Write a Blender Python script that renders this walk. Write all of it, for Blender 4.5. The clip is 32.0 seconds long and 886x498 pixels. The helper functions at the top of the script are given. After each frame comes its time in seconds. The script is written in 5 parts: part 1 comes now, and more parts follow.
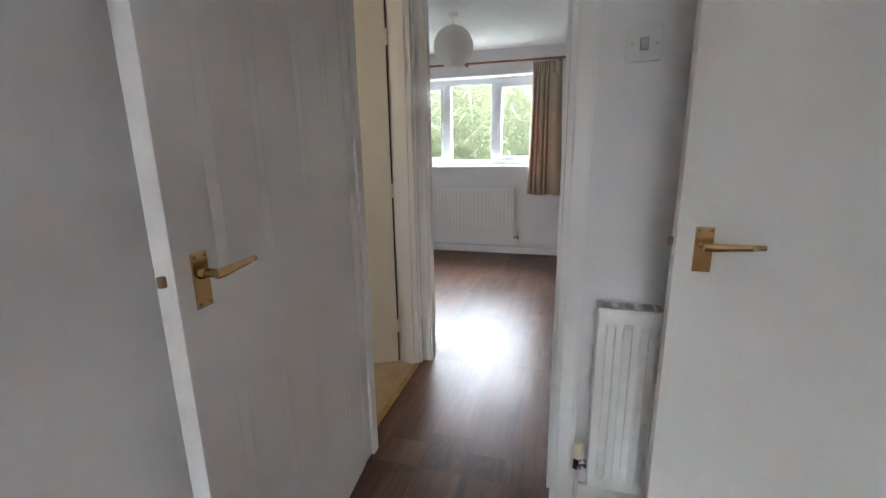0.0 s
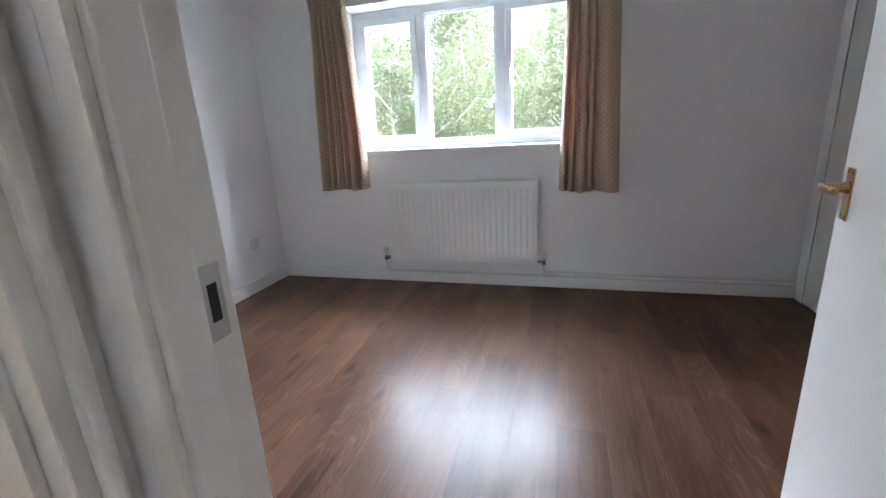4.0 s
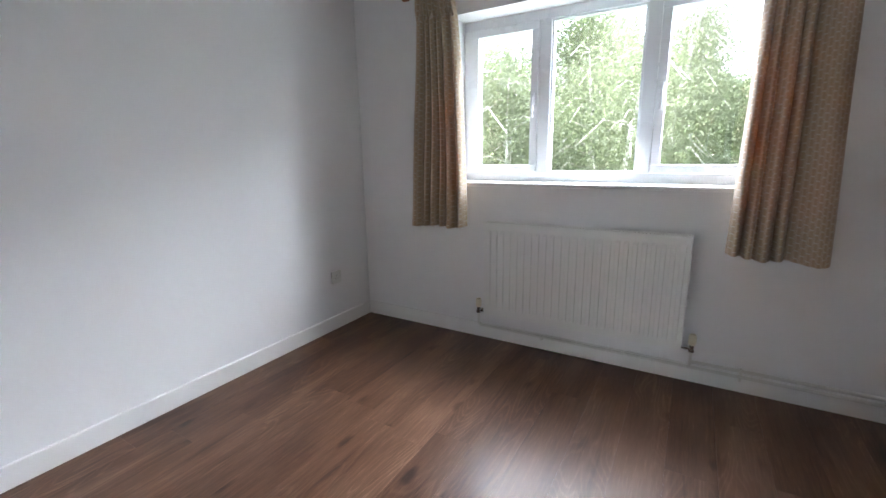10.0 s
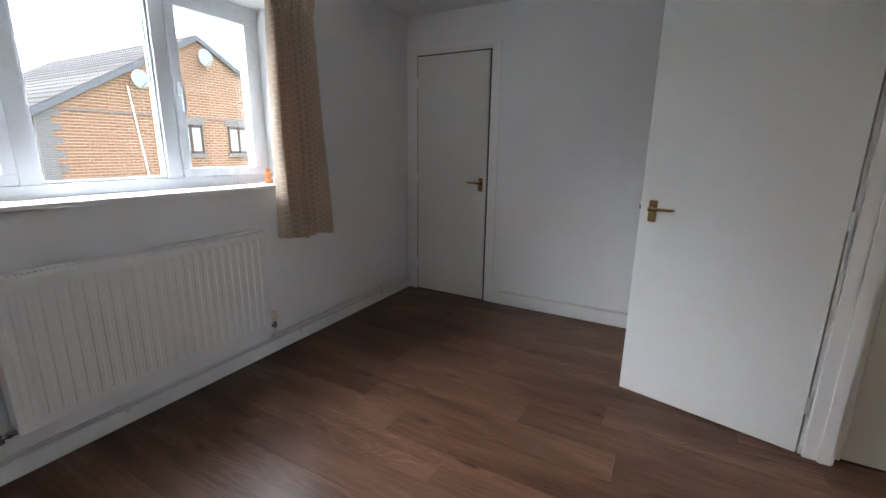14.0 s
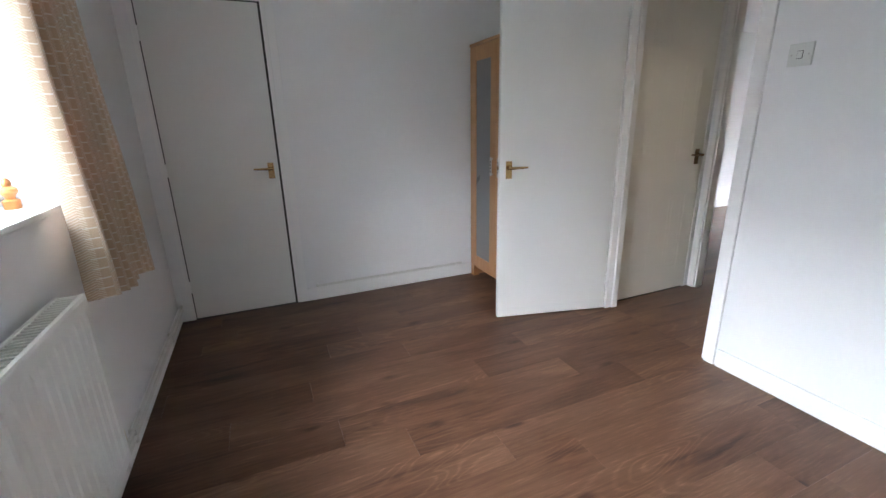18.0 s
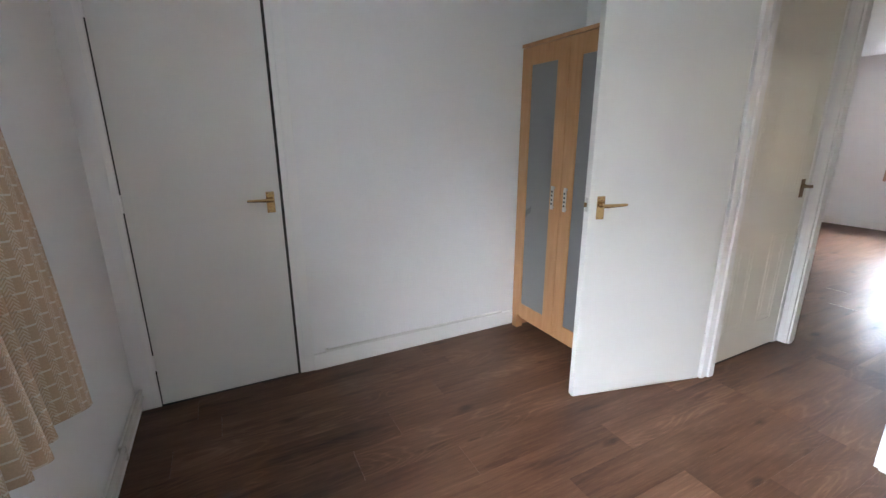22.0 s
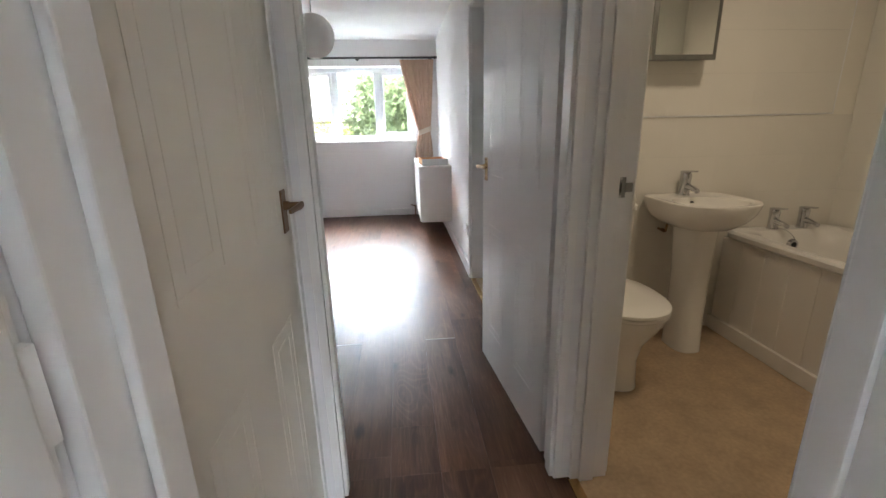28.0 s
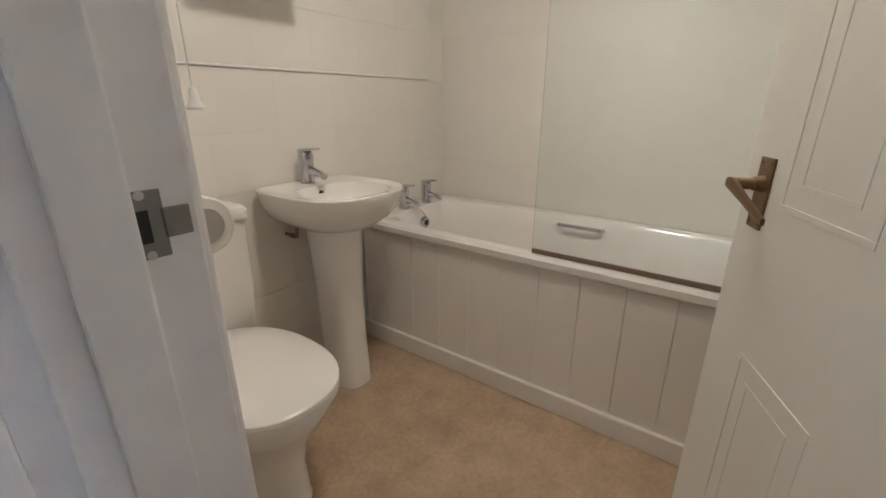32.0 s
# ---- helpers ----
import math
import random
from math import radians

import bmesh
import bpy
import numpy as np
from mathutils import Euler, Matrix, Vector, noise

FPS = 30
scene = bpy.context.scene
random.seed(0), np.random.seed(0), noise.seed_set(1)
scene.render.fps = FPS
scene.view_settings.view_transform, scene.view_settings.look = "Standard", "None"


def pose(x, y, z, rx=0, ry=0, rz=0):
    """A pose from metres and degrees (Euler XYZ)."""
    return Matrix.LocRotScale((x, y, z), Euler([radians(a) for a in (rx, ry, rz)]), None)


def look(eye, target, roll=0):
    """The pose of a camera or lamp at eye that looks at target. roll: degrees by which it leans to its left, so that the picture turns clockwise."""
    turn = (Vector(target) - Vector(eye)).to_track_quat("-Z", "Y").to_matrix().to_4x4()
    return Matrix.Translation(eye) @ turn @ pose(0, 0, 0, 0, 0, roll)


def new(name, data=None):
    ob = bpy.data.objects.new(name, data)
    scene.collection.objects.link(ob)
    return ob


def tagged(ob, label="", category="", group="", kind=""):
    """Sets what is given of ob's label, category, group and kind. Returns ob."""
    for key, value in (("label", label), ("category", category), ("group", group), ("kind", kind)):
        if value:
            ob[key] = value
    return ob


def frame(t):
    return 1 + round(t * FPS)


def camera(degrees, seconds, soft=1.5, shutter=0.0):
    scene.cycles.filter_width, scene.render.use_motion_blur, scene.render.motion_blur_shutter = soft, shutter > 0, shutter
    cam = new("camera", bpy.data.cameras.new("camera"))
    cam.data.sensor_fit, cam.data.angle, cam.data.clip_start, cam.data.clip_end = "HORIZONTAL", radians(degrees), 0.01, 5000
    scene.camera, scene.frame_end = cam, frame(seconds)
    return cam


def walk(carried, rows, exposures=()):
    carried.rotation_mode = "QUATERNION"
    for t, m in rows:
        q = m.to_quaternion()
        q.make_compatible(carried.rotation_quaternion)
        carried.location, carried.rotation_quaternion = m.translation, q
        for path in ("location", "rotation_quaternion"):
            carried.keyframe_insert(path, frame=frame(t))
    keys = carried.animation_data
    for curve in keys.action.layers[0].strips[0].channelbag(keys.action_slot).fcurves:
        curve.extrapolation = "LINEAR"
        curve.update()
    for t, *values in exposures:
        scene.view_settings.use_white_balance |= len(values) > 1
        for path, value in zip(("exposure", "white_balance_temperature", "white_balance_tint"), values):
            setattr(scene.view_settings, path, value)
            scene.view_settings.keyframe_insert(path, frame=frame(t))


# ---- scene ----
cam = camera(92.5, 32.0)
SKY = 0.06
BATH_LAMP = 0.17
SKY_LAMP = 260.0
EXPOSURES = [(0.0, 5.38, 6100, 10), (1.0, 5.3, 6000, 10), (2.5, 5.45, 5750, 10), (5.0, 5.39, 5850, 10), (7.0, 5.5, 5950, 10), (9.0, 5.37, 6000, 10), (11.0, 5.15, 6050, 10), (12.0, 5.54, 6100, 10), (13.0, 4.8, 6100, 10), (16.0, 4.96, 5900, 10), (17.0, 5.56, 6050, 10), (18.0, 5.34, 6050, 10), (19.0, 5.14, 6000, 10), (21.0, 5.2, 6050, 10), (22.0, 5.7, 6050, 10), (23.0, 5.54, 6000, 10), (24.0, 5.54, 6100, 10), (25.0, 5.12, 6000, 10), (28.0, 5.3, 6150, 10), (29.0, 5.25, 5850, 10), (30.0, 5.13, 5700, 10), (31.0, 6.0, 5450, 13), (32.0, 6.05, 5330, 13)]
METRES, EYE, TILT, LEAN, TURN = 11.26, 1.227, 0.0, 0.0, 15.9
ROWS = [
    (0.0, -0.0018, -0.0064, 0, -0.2, -13.05, 0.86),
    (0.5, -0.0027, 0.0204, -0.0013, -1.6, -13.43, 1.69),
    (1.0, -0.0023, 0.043, -0.0033, -2.24, -13.86, 2.73),
    (1.5, 0.0015, 0.0694, -0.0031, -0.63, -13.67, 2.6),
    (2.0, 0.0038, 0.0901, -0.0044, -2.33, -13.62, 3.02),
    (2.5, 0.0038, 0.1127, -0.0048, -4.58, -13.53, 2.96),
    (4.5, 0.0158, 0.1853, -0.0075, 2.73, -16.15, 3.09),
    (5.0, 0.0167, 0.1956, -0.007, 6.47, -17.09, 3.26),
    (5.5, 0.019, 0.2009, -0.0073, 8.18, -19.41, 2.95),
    (6.0, 0.0195, 0.2028, -0.0078, 8.32, -23.93, 2.41),
    (6.5, 0.0196, 0.2029, -0.0076, 8.52, -25.11, 2.08),
    (7.0, 0.0195, 0.2029, -0.0075, 8.61, -25.19, 1.91),
    (7.5, 0.0199, 0.2029, -0.0066, 8.9, -22.57, 1.89),
    (8.0, 0.0189, 0.2023, -0.0063, 9.77, -19.1, 1.91),
    (8.5, 0.018, 0.2023, -0.0052, 10.66, -16.42, 1.93),
    (9.0, 0.0163, 0.2031, -0.0041, 12.59, -14.1, 1.81),
    (9.5, 0.0129, 0.2078, -0.0008, 14.34, -12.72, 1.68),
    (10.0, 0.012, 0.2266, -0.0011, 14.36, -12.42, 0.84),
    (10.5, 0.0105, 0.2462, -0.0002, 11.77, -11.85, -0.09),
    (11.0, -0.0005, 0.2627, -0.0028, -2.14, -11.54, -1.73),
    (11.5, -0.0256, 0.2783, -0.0006, -25.75, -10.97, 0.86),
    (12.0, -0.0522, 0.2848, -0.001, -36.79, -10.79, -0.47),
    (12.5, -0.0768, 0.2896, 0.0001, -49.19, -11.18, -1.13),
    (13.0, -0.0984, 0.2951, 0.0013, -65.79, -12.05, 0.22),
    (13.5, -0.1096, 0.2924, 0.0033, -74.86, -12.57, -1.62),
    (15.5, -0.1049, 0.3272, 0.004, -81.5, -14.68, 1.54),
    (16.0, -0.0901, 0.3424, 0.0013, -87.92, -15.07, 0.59),
    (16.5, -0.0749, 0.3577, 0.0028, -99.99, -15.87, 0.55),
    (17.0, -0.0635, 0.3822, 0.0023, -118.18, -15.62, 3.5),
    (17.5, -0.0629, 0.4039, 0.0031, -127.59, -16.12, 1.3),
    (18.0, -0.07, 0.4214, 0.0042, -129.38, -16.66, 1.26),
    (18.5, -0.0715, 0.4303, 0.0064, -131.55, -15.88, 1.26),
    (19.0, -0.0738, 0.4339, 0.0068, -132.46, -16.06, 1.04),
    (19.5, -0.0753, 0.4343, 0.0065, -133.15, -16.23, 0.61),
    (20.0, -0.0755, 0.432, 0.007, -133.06, -16.22, 0.32),
    (20.5, -0.0646, 0.4271, 0.0068, -132.41, -16.58, -0.17),
    (21.0, -0.0417, 0.4216, 0.0076, -133.21, -16.3, 0.01),
    (21.5, -0.0191, 0.4168, 0.0073, -133.44, -15.71, -0.02),
    (22.0, 0.006, 0.4097, 0.0078, -132.99, -15.24, 0.18),
    (22.5, 0.0304, 0.4048, 0.006, -136.35, -14.96, 1.14),
    (23.0, 0.0551, 0.3974, 0.0087, -147.1, -15.49, 2.07),
    (23.5, 0.0772, 0.3835, 0.0089, -155.62, -15.25, 1.23),
    (24.0, 0.0947, 0.3725, 0.0094, -167.75, -14.48, 0.89),
    (24.5, 0.1071, 0.3644, 0.0097, -181.85, -14.45, 2.14),
    (25.0, 0.1058, 0.3503, 0.0071, -191.64, -14.55, 0.17),
    (25.5, 0.0961, 0.3278, 0.0043, -195.68, -14.57, -0.09),
    (27.5, 0.0482, 0.2372, -0.0011, -197.83, -14.74, 1.81),
    (28.0, 0.0414, 0.2222, -0.0034, -201.63, -15.86, 1.22),
    (28.5, 0.0349, 0.208, -0.0029, -208.21, -16.39, 0.11),
    (29.0, 0.0294, 0.2009, -0.0055, -216.16, -17.57, 0.94),
    (29.5, 0.0198, 0.1923, -0.008, -224.38, -18.3, 1.58),
    (30.0, 0.0047, 0.182, -0.0116, -234.49, -19.34, 1.88),
    (30.5, -0.0027, 0.1785, -0.0121, -243.71, -20.35, 0.68),
    (31.0, -0.0090, 0.1746, -0.0119, -247.98, -20.30, -0.09),
    (31.5, -0.0139, 0.1715, -0.0110, -249.63, -19.85, -0.07),
    (32.0, -0.0190, 0.1694, -0.0101, -250.02, -19.13, -0.09),
]
walk(cam, [(t, pose(0, 0, EYE, TILT, LEAN, TURN) @ pose(METRES * x, METRES * y, METRES * z, 90 + pitch, roll, yaw)) for t, x, y, z, yaw, pitch, roll in ROWS], EXPOSURES)

# ---- world, sun and light ----
world = bpy.data.worlds.new("sky")
scene.world = world
world.use_nodes = True
wn = world.node_tree.nodes
sky = wn.new("ShaderNodeTexSky")
sky.sky_type = "NISHITA"
sky.sun_disc = False
sky.sun_elevation, sky.sun_rotation = radians(66), radians(-82)
sky.air_density, sky.dust_density = 1.0, 4.0
overcast = wn.new("ShaderNodeHueSaturation")
overcast.inputs["Saturation"].default_value = 0.35
world.node_tree.links.new(sky.outputs[0], overcast.inputs["Color"])
world.node_tree.links.new(overcast.outputs[0], wn["Background"].inputs[0])
wn["Background"].inputs[1].default_value = SKY
sun = new("sun", bpy.data.lights.new("sun", "SUN"))
sun.data.energy, sun.data.angle, sun.data.color = 0.5, radians(15), (1.0, 0.96, 0.9)
sun.matrix_world = look((0, 0, 0), (0.41, 0.06, -0.91))


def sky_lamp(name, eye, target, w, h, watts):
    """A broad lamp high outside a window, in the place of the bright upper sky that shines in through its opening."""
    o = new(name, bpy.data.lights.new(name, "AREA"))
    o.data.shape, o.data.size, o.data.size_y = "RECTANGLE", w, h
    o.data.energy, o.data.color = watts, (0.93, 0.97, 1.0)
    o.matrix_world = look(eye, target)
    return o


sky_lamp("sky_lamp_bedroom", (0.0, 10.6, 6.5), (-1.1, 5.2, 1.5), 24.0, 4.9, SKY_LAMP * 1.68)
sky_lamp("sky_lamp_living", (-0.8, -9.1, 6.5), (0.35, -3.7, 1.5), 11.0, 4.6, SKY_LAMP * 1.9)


# ---- materials ----
def mat(name, colour, rough=0.6, vary=0.06, scale=6.0, bump=0.0, bump_scale=60.0, metal=0.0, spec=0.5, coat=0.0, rand=0.0, fine=0.0, trans=0.0):
    """A painted, plastic, ceramic or metal surface: blotches at one scale, fine grain at another."""
    m = bpy.data.materials.new(name)
    m.use_nodes = True
    nt = m.node_tree
    n, l = nt.nodes, nt.links
    b = n["Principled BSDF"]
    b.inputs["Roughness"].default_value = rough
    b.inputs["Metallic"].default_value = metal
    b.inputs["Specular IOR Level"].default_value = spec
    b.inputs["Coat Weight"].default_value = coat
    b.inputs["Coat Roughness"].default_value = 0.15
    tc = n.new("ShaderNodeTexCoord")
    no = n.new("ShaderNodeTexNoise")
    no.inputs["Scale"].default_value, no.inputs["Detail"].default_value = scale, 5
    l.new(tc.outputs["Object"], no.inputs["Vector"])
    ramp = n.new("ShaderNodeMapRange")
    ramp.inputs["To Min"].default_value, ramp.inputs["To Max"].default_value = 1 - vary, 1 + vary
    l.new(no.outputs["Fac"], ramp.inputs["Value"])
    val = ramp.outputs[0]
    if rand:
        oi = n.new("ShaderNodeObjectInfo")
        rr = n.new("ShaderNodeMapRange")
        rr.inputs["To Min"].default_value, rr.inputs["To Max"].default_value = 1 - rand, 1 + rand
        l.new(oi.outputs["Random"], rr.inputs["Value"])
        mu = n.new("ShaderNodeMath")
        mu.operation = "MULTIPLY"
        l.new(val, mu.inputs[0]), l.new(rr.outputs[0], mu.inputs[1])
        val = mu.outputs[0]
    if fine:
        n3 = n.new("ShaderNodeTexNoise")
        n3.inputs["Scale"].default_value, n3.inputs["Detail"].default_value = bump_scale * 1.5, 3
        l.new(tc.outputs["Object"], n3.inputs["Vector"])
        r3 = n.new("ShaderNodeMapRange")
        r3.inputs["To Min"].default_value, r3.inputs["To Max"].default_value = 1 - fine, 1 + fine
        l.new(n3.outputs["Fac"], r3.inputs["Value"])
        m3 = n.new("ShaderNodeMath")
        m3.operation = "MULTIPLY"
        l.new(val, m3.inputs[0]), l.new(r3.outputs[0], m3.inputs[1])
        val = m3.outputs[0]
    sc = n.new("ShaderNodeVectorMath")
    sc.operation = "SCALE"
    sc.inputs[0].default_value = colour
    l.new(val, sc.inputs["Scale"])
    l.new(sc.outputs[0], b.inputs["Base Color"])
    rv = n.new("ShaderNodeMapRange")
    rv.inputs["To Min"].default_value, rv.inputs["To Max"].default_value = max(0.02, rough - 0.08 - rough * 0.1), min(1, rough + 0.08)
    l.new(no.outputs["Fac"], rv.inputs["Value"])
    l.new(rv.outputs[0], b.inputs["Roughness"])
    if bump:
        nb = n.new("ShaderNodeTexNoise")
        nb.inputs["Scale"].default_value, nb.inputs["Detail"].default_value = bump_scale, 4
        l.new(tc.outputs["Object"], nb.inputs["Vector"])
        bp = n.new("ShaderNodeBump")
        bp.inputs["Strength"].default_value, bp.inputs["Distance"].default_value = 1.0, bump
        l.new(nb.outputs["Fac"], bp.inputs["Height"])
        l.new(bp.outputs[0], b.inputs["Normal"])
    if trans:
        b.inputs["Transmission Weight"].default_value = trans
    return m


def wood(name, dark, light, rough, axis=1, stretch=12.0, scale=3.0, knots=0.0, rand=0.1, coat=0.0, bump=0.0004, grain=0.16, bend=1.2, spec=0.5):
    """Timber with grain along one axis, shifted and shaded piece by piece."""
    m = bpy.data.materials.new(name)
    m.use_nodes = True
    n, l = m.node_tree.nodes, m.node_tree.links
    b = n["Principled BSDF"]
    tc, oi = n.new("ShaderNodeTexCoord"), n.new("ShaderNodeObjectInfo")
    shift = n.new("ShaderNodeVectorMath")
    shift.operation = "MULTIPLY_ADD"
    comb = n.new("ShaderNodeCombineXYZ")
    for i in range(3):
        l.new(oi.outputs["Random"], comb.inputs[i])
    shift.inputs[1].default_value = (37.0, 53.0, 11.0)
    l.new(comb.outputs[0], shift.inputs[0])
    l.new(tc.outputs["Object"], shift.inputs[2])
    mp = n.new("ShaderNodeMapping")
    s = [stretch] * 3
    s[axis] = 1.0
    mp.inputs["Scale"].default_value = s
    l.new(shift.outputs[0], mp.inputs["Vector"])
    big = n.new("ShaderNodeTexNoise")
    big.inputs["Scale"].default_value, big.inputs["Detail"].default_value, big.inputs["Distortion"].default_value = scale, 3, bend
    l.new(mp.outputs[0], big.inputs["Vector"])
    mp2 = n.new("ShaderNodeMapping")
    s2 = [stretch * 15] * 3
    s2[axis] = 2.5
    mp2.inputs["Scale"].default_value = s2
    l.new(shift.outputs[0], mp2.inputs["Vector"])
    fine = n.new("ShaderNodeTexNoise")
    fine.inputs["Scale"].default_value, fine.inputs["Detail"].default_value = scale, 3
    l.new(mp2.outputs[0], fine.inputs["Vector"])
    patch = n.new("ShaderNodeTexNoise")
    patch.inputs["Scale"].default_value, patch.inputs["Detail"].default_value = 4.0, 3
    mp3 = n.new("ShaderNodeMapping")
    s3 = [2.2] * 3
    s3[axis] = 0.7
    mp3.inputs["Scale"].default_value = s3
    l.new(shift.outputs[0], mp3.inputs["Vector"])
    l.new(mp3.outputs[0], patch.inputs["Vector"])

    def math(op, a, c):
        q = n.new("ShaderNodeMath")
        q.operation = op
        for i, v in enumerate((a, c)):
            if isinstance(v, (int, float)):
                q.inputs[i].default_value = v
            else:
                l.new(v, q.inputs[i])
        return q.outputs[0]

    f = math("ADD", math("MULTIPLY", big.outputs["Fac"], 0.9), math("MULTIPLY", fine.outputs["Fac"], grain * 2))
    f = math("ADD", f, math("MULTIPLY", patch.outputs["Fac"], 0.75))
    f = math("ADD", f, math("MULTIPLY", oi.outputs["Random"], rand))
    f = math("SUBTRACT", f, 0.75 + grain / 2 + rand / 2 - 0.4)
    if knots:
        vo = n.new("ShaderNodeTexVoronoi")
        vo.voronoi_dimensions = "2D"
        vo.inputs["Scale"].default_value = 2.4
        mp4 = n.new("ShaderNodeMapping")
        s4 = [1.6] * 3
        s4[axis] = 0.75
        mp4.inputs["Scale"].default_value = s4
        l.new(shift.outputs[0], mp4.inputs["Vector"])
        l.new(mp4.outputs[0], vo.inputs["Vector"])
        kn = n.new("ShaderNodeMapRange")
        kn.inputs["From Min"].default_value, kn.inputs["From Max"].default_value = 0.015, 0.14
        kn.inputs["To Min"].default_value, kn.inputs["To Max"].default_value = knots, 0.0
        kn.interpolation_type = "SMOOTHSTEP"
        ks = n.new("ShaderNodeSeparateColor")
        l.new(vo.outputs["Color"], ks.inputs[0])
        l.new(math("ADD", vo.outputs["Distance"], math("MULTIPLY", big.outputs["Fac"], 0.06)), kn.inputs["Value"])
        f = math("SUBTRACT", f, math("MULTIPLY", kn.outputs[0], ks.outputs[0]))
    ramp = n.new("ShaderNodeValToRGB")
    ramp.color_ramp.elements[0].position, ramp.color_ramp.elements[0].color = 0.12, (*dark, 1)
    ramp.color_ramp.elements[1].position, ramp.color_ramp.elements[1].color = 0.95, (*light, 1)
    l.new(f, ramp.inputs["Fac"])
    l.new(ramp.outputs[0], b.inputs["Base Color"])
    b.inputs["Coat Weight"].default_value = coat
    b.inputs["Specular IOR Level"].default_value = spec
    rr = n.new("ShaderNodeMapRange")
    rr.inputs["To Min"].default_value, rr.inputs["To Max"].default_value = rough - 0.01, rough + 0.02
    l.new(patch.outputs["Fac"], rr.inputs["Value"])
    l.new(rr.outputs[0], b.inputs["Roughness"])
    if not bump:
        return m
    bp = n.new("ShaderNodeBump")
    bp.inputs["Distance"].default_value = bump
    l.new(fine.outputs["Fac"], bp.inputs["Height"])
    l.new(bp.outputs[0], b.inputs["Normal"])
    return m


def laminate(name):
    """Printed oak-grain laminate, limed brown: cathedral rings, pale pores, dark streaks and knots, with the boards running along y."""
    m = bpy.data.materials.new(name)
    m.use_nodes = True
    n, l = m.node_tree.nodes, m.node_tree.links
    b = n["Principled BSDF"]
    tc, oi, geo = n.new("ShaderNodeTexCoord"), n.new("ShaderNodeObjectInfo"), n.new("ShaderNodeCombineXYZ")
    for i in range(3):
        l.new(oi.outputs["Random"], geo.inputs[i])
    shift = n.new("ShaderNodeVectorMath")
    shift.operation = "MULTIPLY_ADD"
    shift.inputs[1].default_value = (37.0, 53.0, 11.0)
    l.new(geo.outputs[0], shift.inputs[0]), l.new(tc.outputs["Object"], shift.inputs[2])

    def mth(op, a, c=0.0):
        q = n.new("ShaderNodeMath")
        q.operation = op
        for i, v in enumerate((a, c)):
            if isinstance(v, (int, float)):
                q.inputs[i].default_value = v
            else:
                l.new(v, q.inputs[i])
        return q.outputs[0]

    def noise(sx, sy, detail=3.0, bend=0.0):
        mp, no = n.new("ShaderNodeMapping"), n.new("ShaderNodeTexNoise")
        mp.inputs["Scale"].default_value = (sx, sy, 1.0)
        l.new(shift.outputs[0], mp.inputs["Vector"]), l.new(mp.outputs[0], no.inputs["Vector"])
        no.inputs["Scale"].default_value, no.inputs["Detail"].default_value, no.inputs["Distortion"].default_value = 1.0, detail, bend
        return no.outputs["Fac"]

    def step(v, a, c, lo=0.0, hi=1.0):
        r = n.new("ShaderNodeMapRange")
        r.interpolation_type = "SMOOTHSTEP"
        for k, q in (("From Min", a), ("From Max", c), ("To Min", lo), ("To Max", hi)):
            r.inputs[k].default_value = q
        l.new(v, r.inputs["Value"])
        return r.outputs[0]

    field = noise(6.5, 1.3, 1.0, 0.35)
    wobble = noise(60.0, 9.0, 2.0)
    rings = mth("FRACT", mth("ADD", mth("MULTIPLY", field, 19.0), mth("MULTIPLY", wobble, 0.35)))
    ring = step(mth("ABSOLUTE", mth("SUBTRACT", rings, 0.5)), 0.22, 0.5)
    where = step(noise(3.0, 0.8, 2.0), 0.43, 0.62)
    pores = step(noise(210.0, 14.0, 2.0), 0.50, 0.75)
    fine = noise(75.0, 3.5, 5.0)
    streak = step(noise(11.0, 1.3, 5.0, 0.5), 0.52, 0.80)
    cloud = noise(5.0, 1.3, 4.0, 0.5)
    f = mth("ADD", 0.29, mth("MULTIPLY", step(cloud, 0.28, 0.74), 0.34))
    f = mth("ADD", f, mth("MULTIPLY", mth("SUBTRACT", fine, 0.5), 0.46))
    f = mth("ADD", f, mth("MULTIPLY", mth("MULTIPLY", ring, where), 0.15))
    f = mth("ADD", f, mth("MULTIPLY", pores, 0.14))
    f = mth("ADD", f, mth("MULTIPLY", mth("SUBTRACT", oi.outputs["Random"], 0.5), 0.12))
    f = mth("SUBTRACT", f, mth("MULTIPLY", streak, 0.34))
    vo, mp4 = n.new("ShaderNodeTexVoronoi"), n.new("ShaderNodeMapping")
    vo.voronoi_dimensions = "2D"
    vo.inputs["Scale"].default_value = 2.2
    mp4.inputs["Scale"].default_value = (2.3, 0.95, 1.0)
    l.new(shift.outputs[0], mp4.inputs["Vector"]), l.new(mp4.outputs[0], vo.inputs["Vector"])
    ks = n.new("ShaderNodeSeparateColor")
    l.new(vo.outputs["Color"], ks.inputs[0])
    knot = step(mth("ADD", vo.outputs["Distance"], mth("MULTIPLY", noise(14.0, 6.0, 3.0), 0.32)), 0.16, 0.30, 1.0, 0.0)
    f = mth("SUBTRACT", f, mth("MULTIPLY", mth("MULTIPLY", knot, step(ks.outputs[0], 0.45, 0.85)), 0.38))
    ramp = n.new("ShaderNodeValToRGB")
    el = ramp.color_ramp.elements
    el[0].position, el[0].color = 0.0, (0.024, 0.0098, 0.006, 1)
    el[1].position, el[1].color = 1.0, (0.25, 0.143, 0.089, 1)
    for p, c in ((0.28, (0.066, 0.0298, 0.0175, 1)), (0.58, (0.127, 0.064, 0.038, 1))):
        el.new(p).color = c
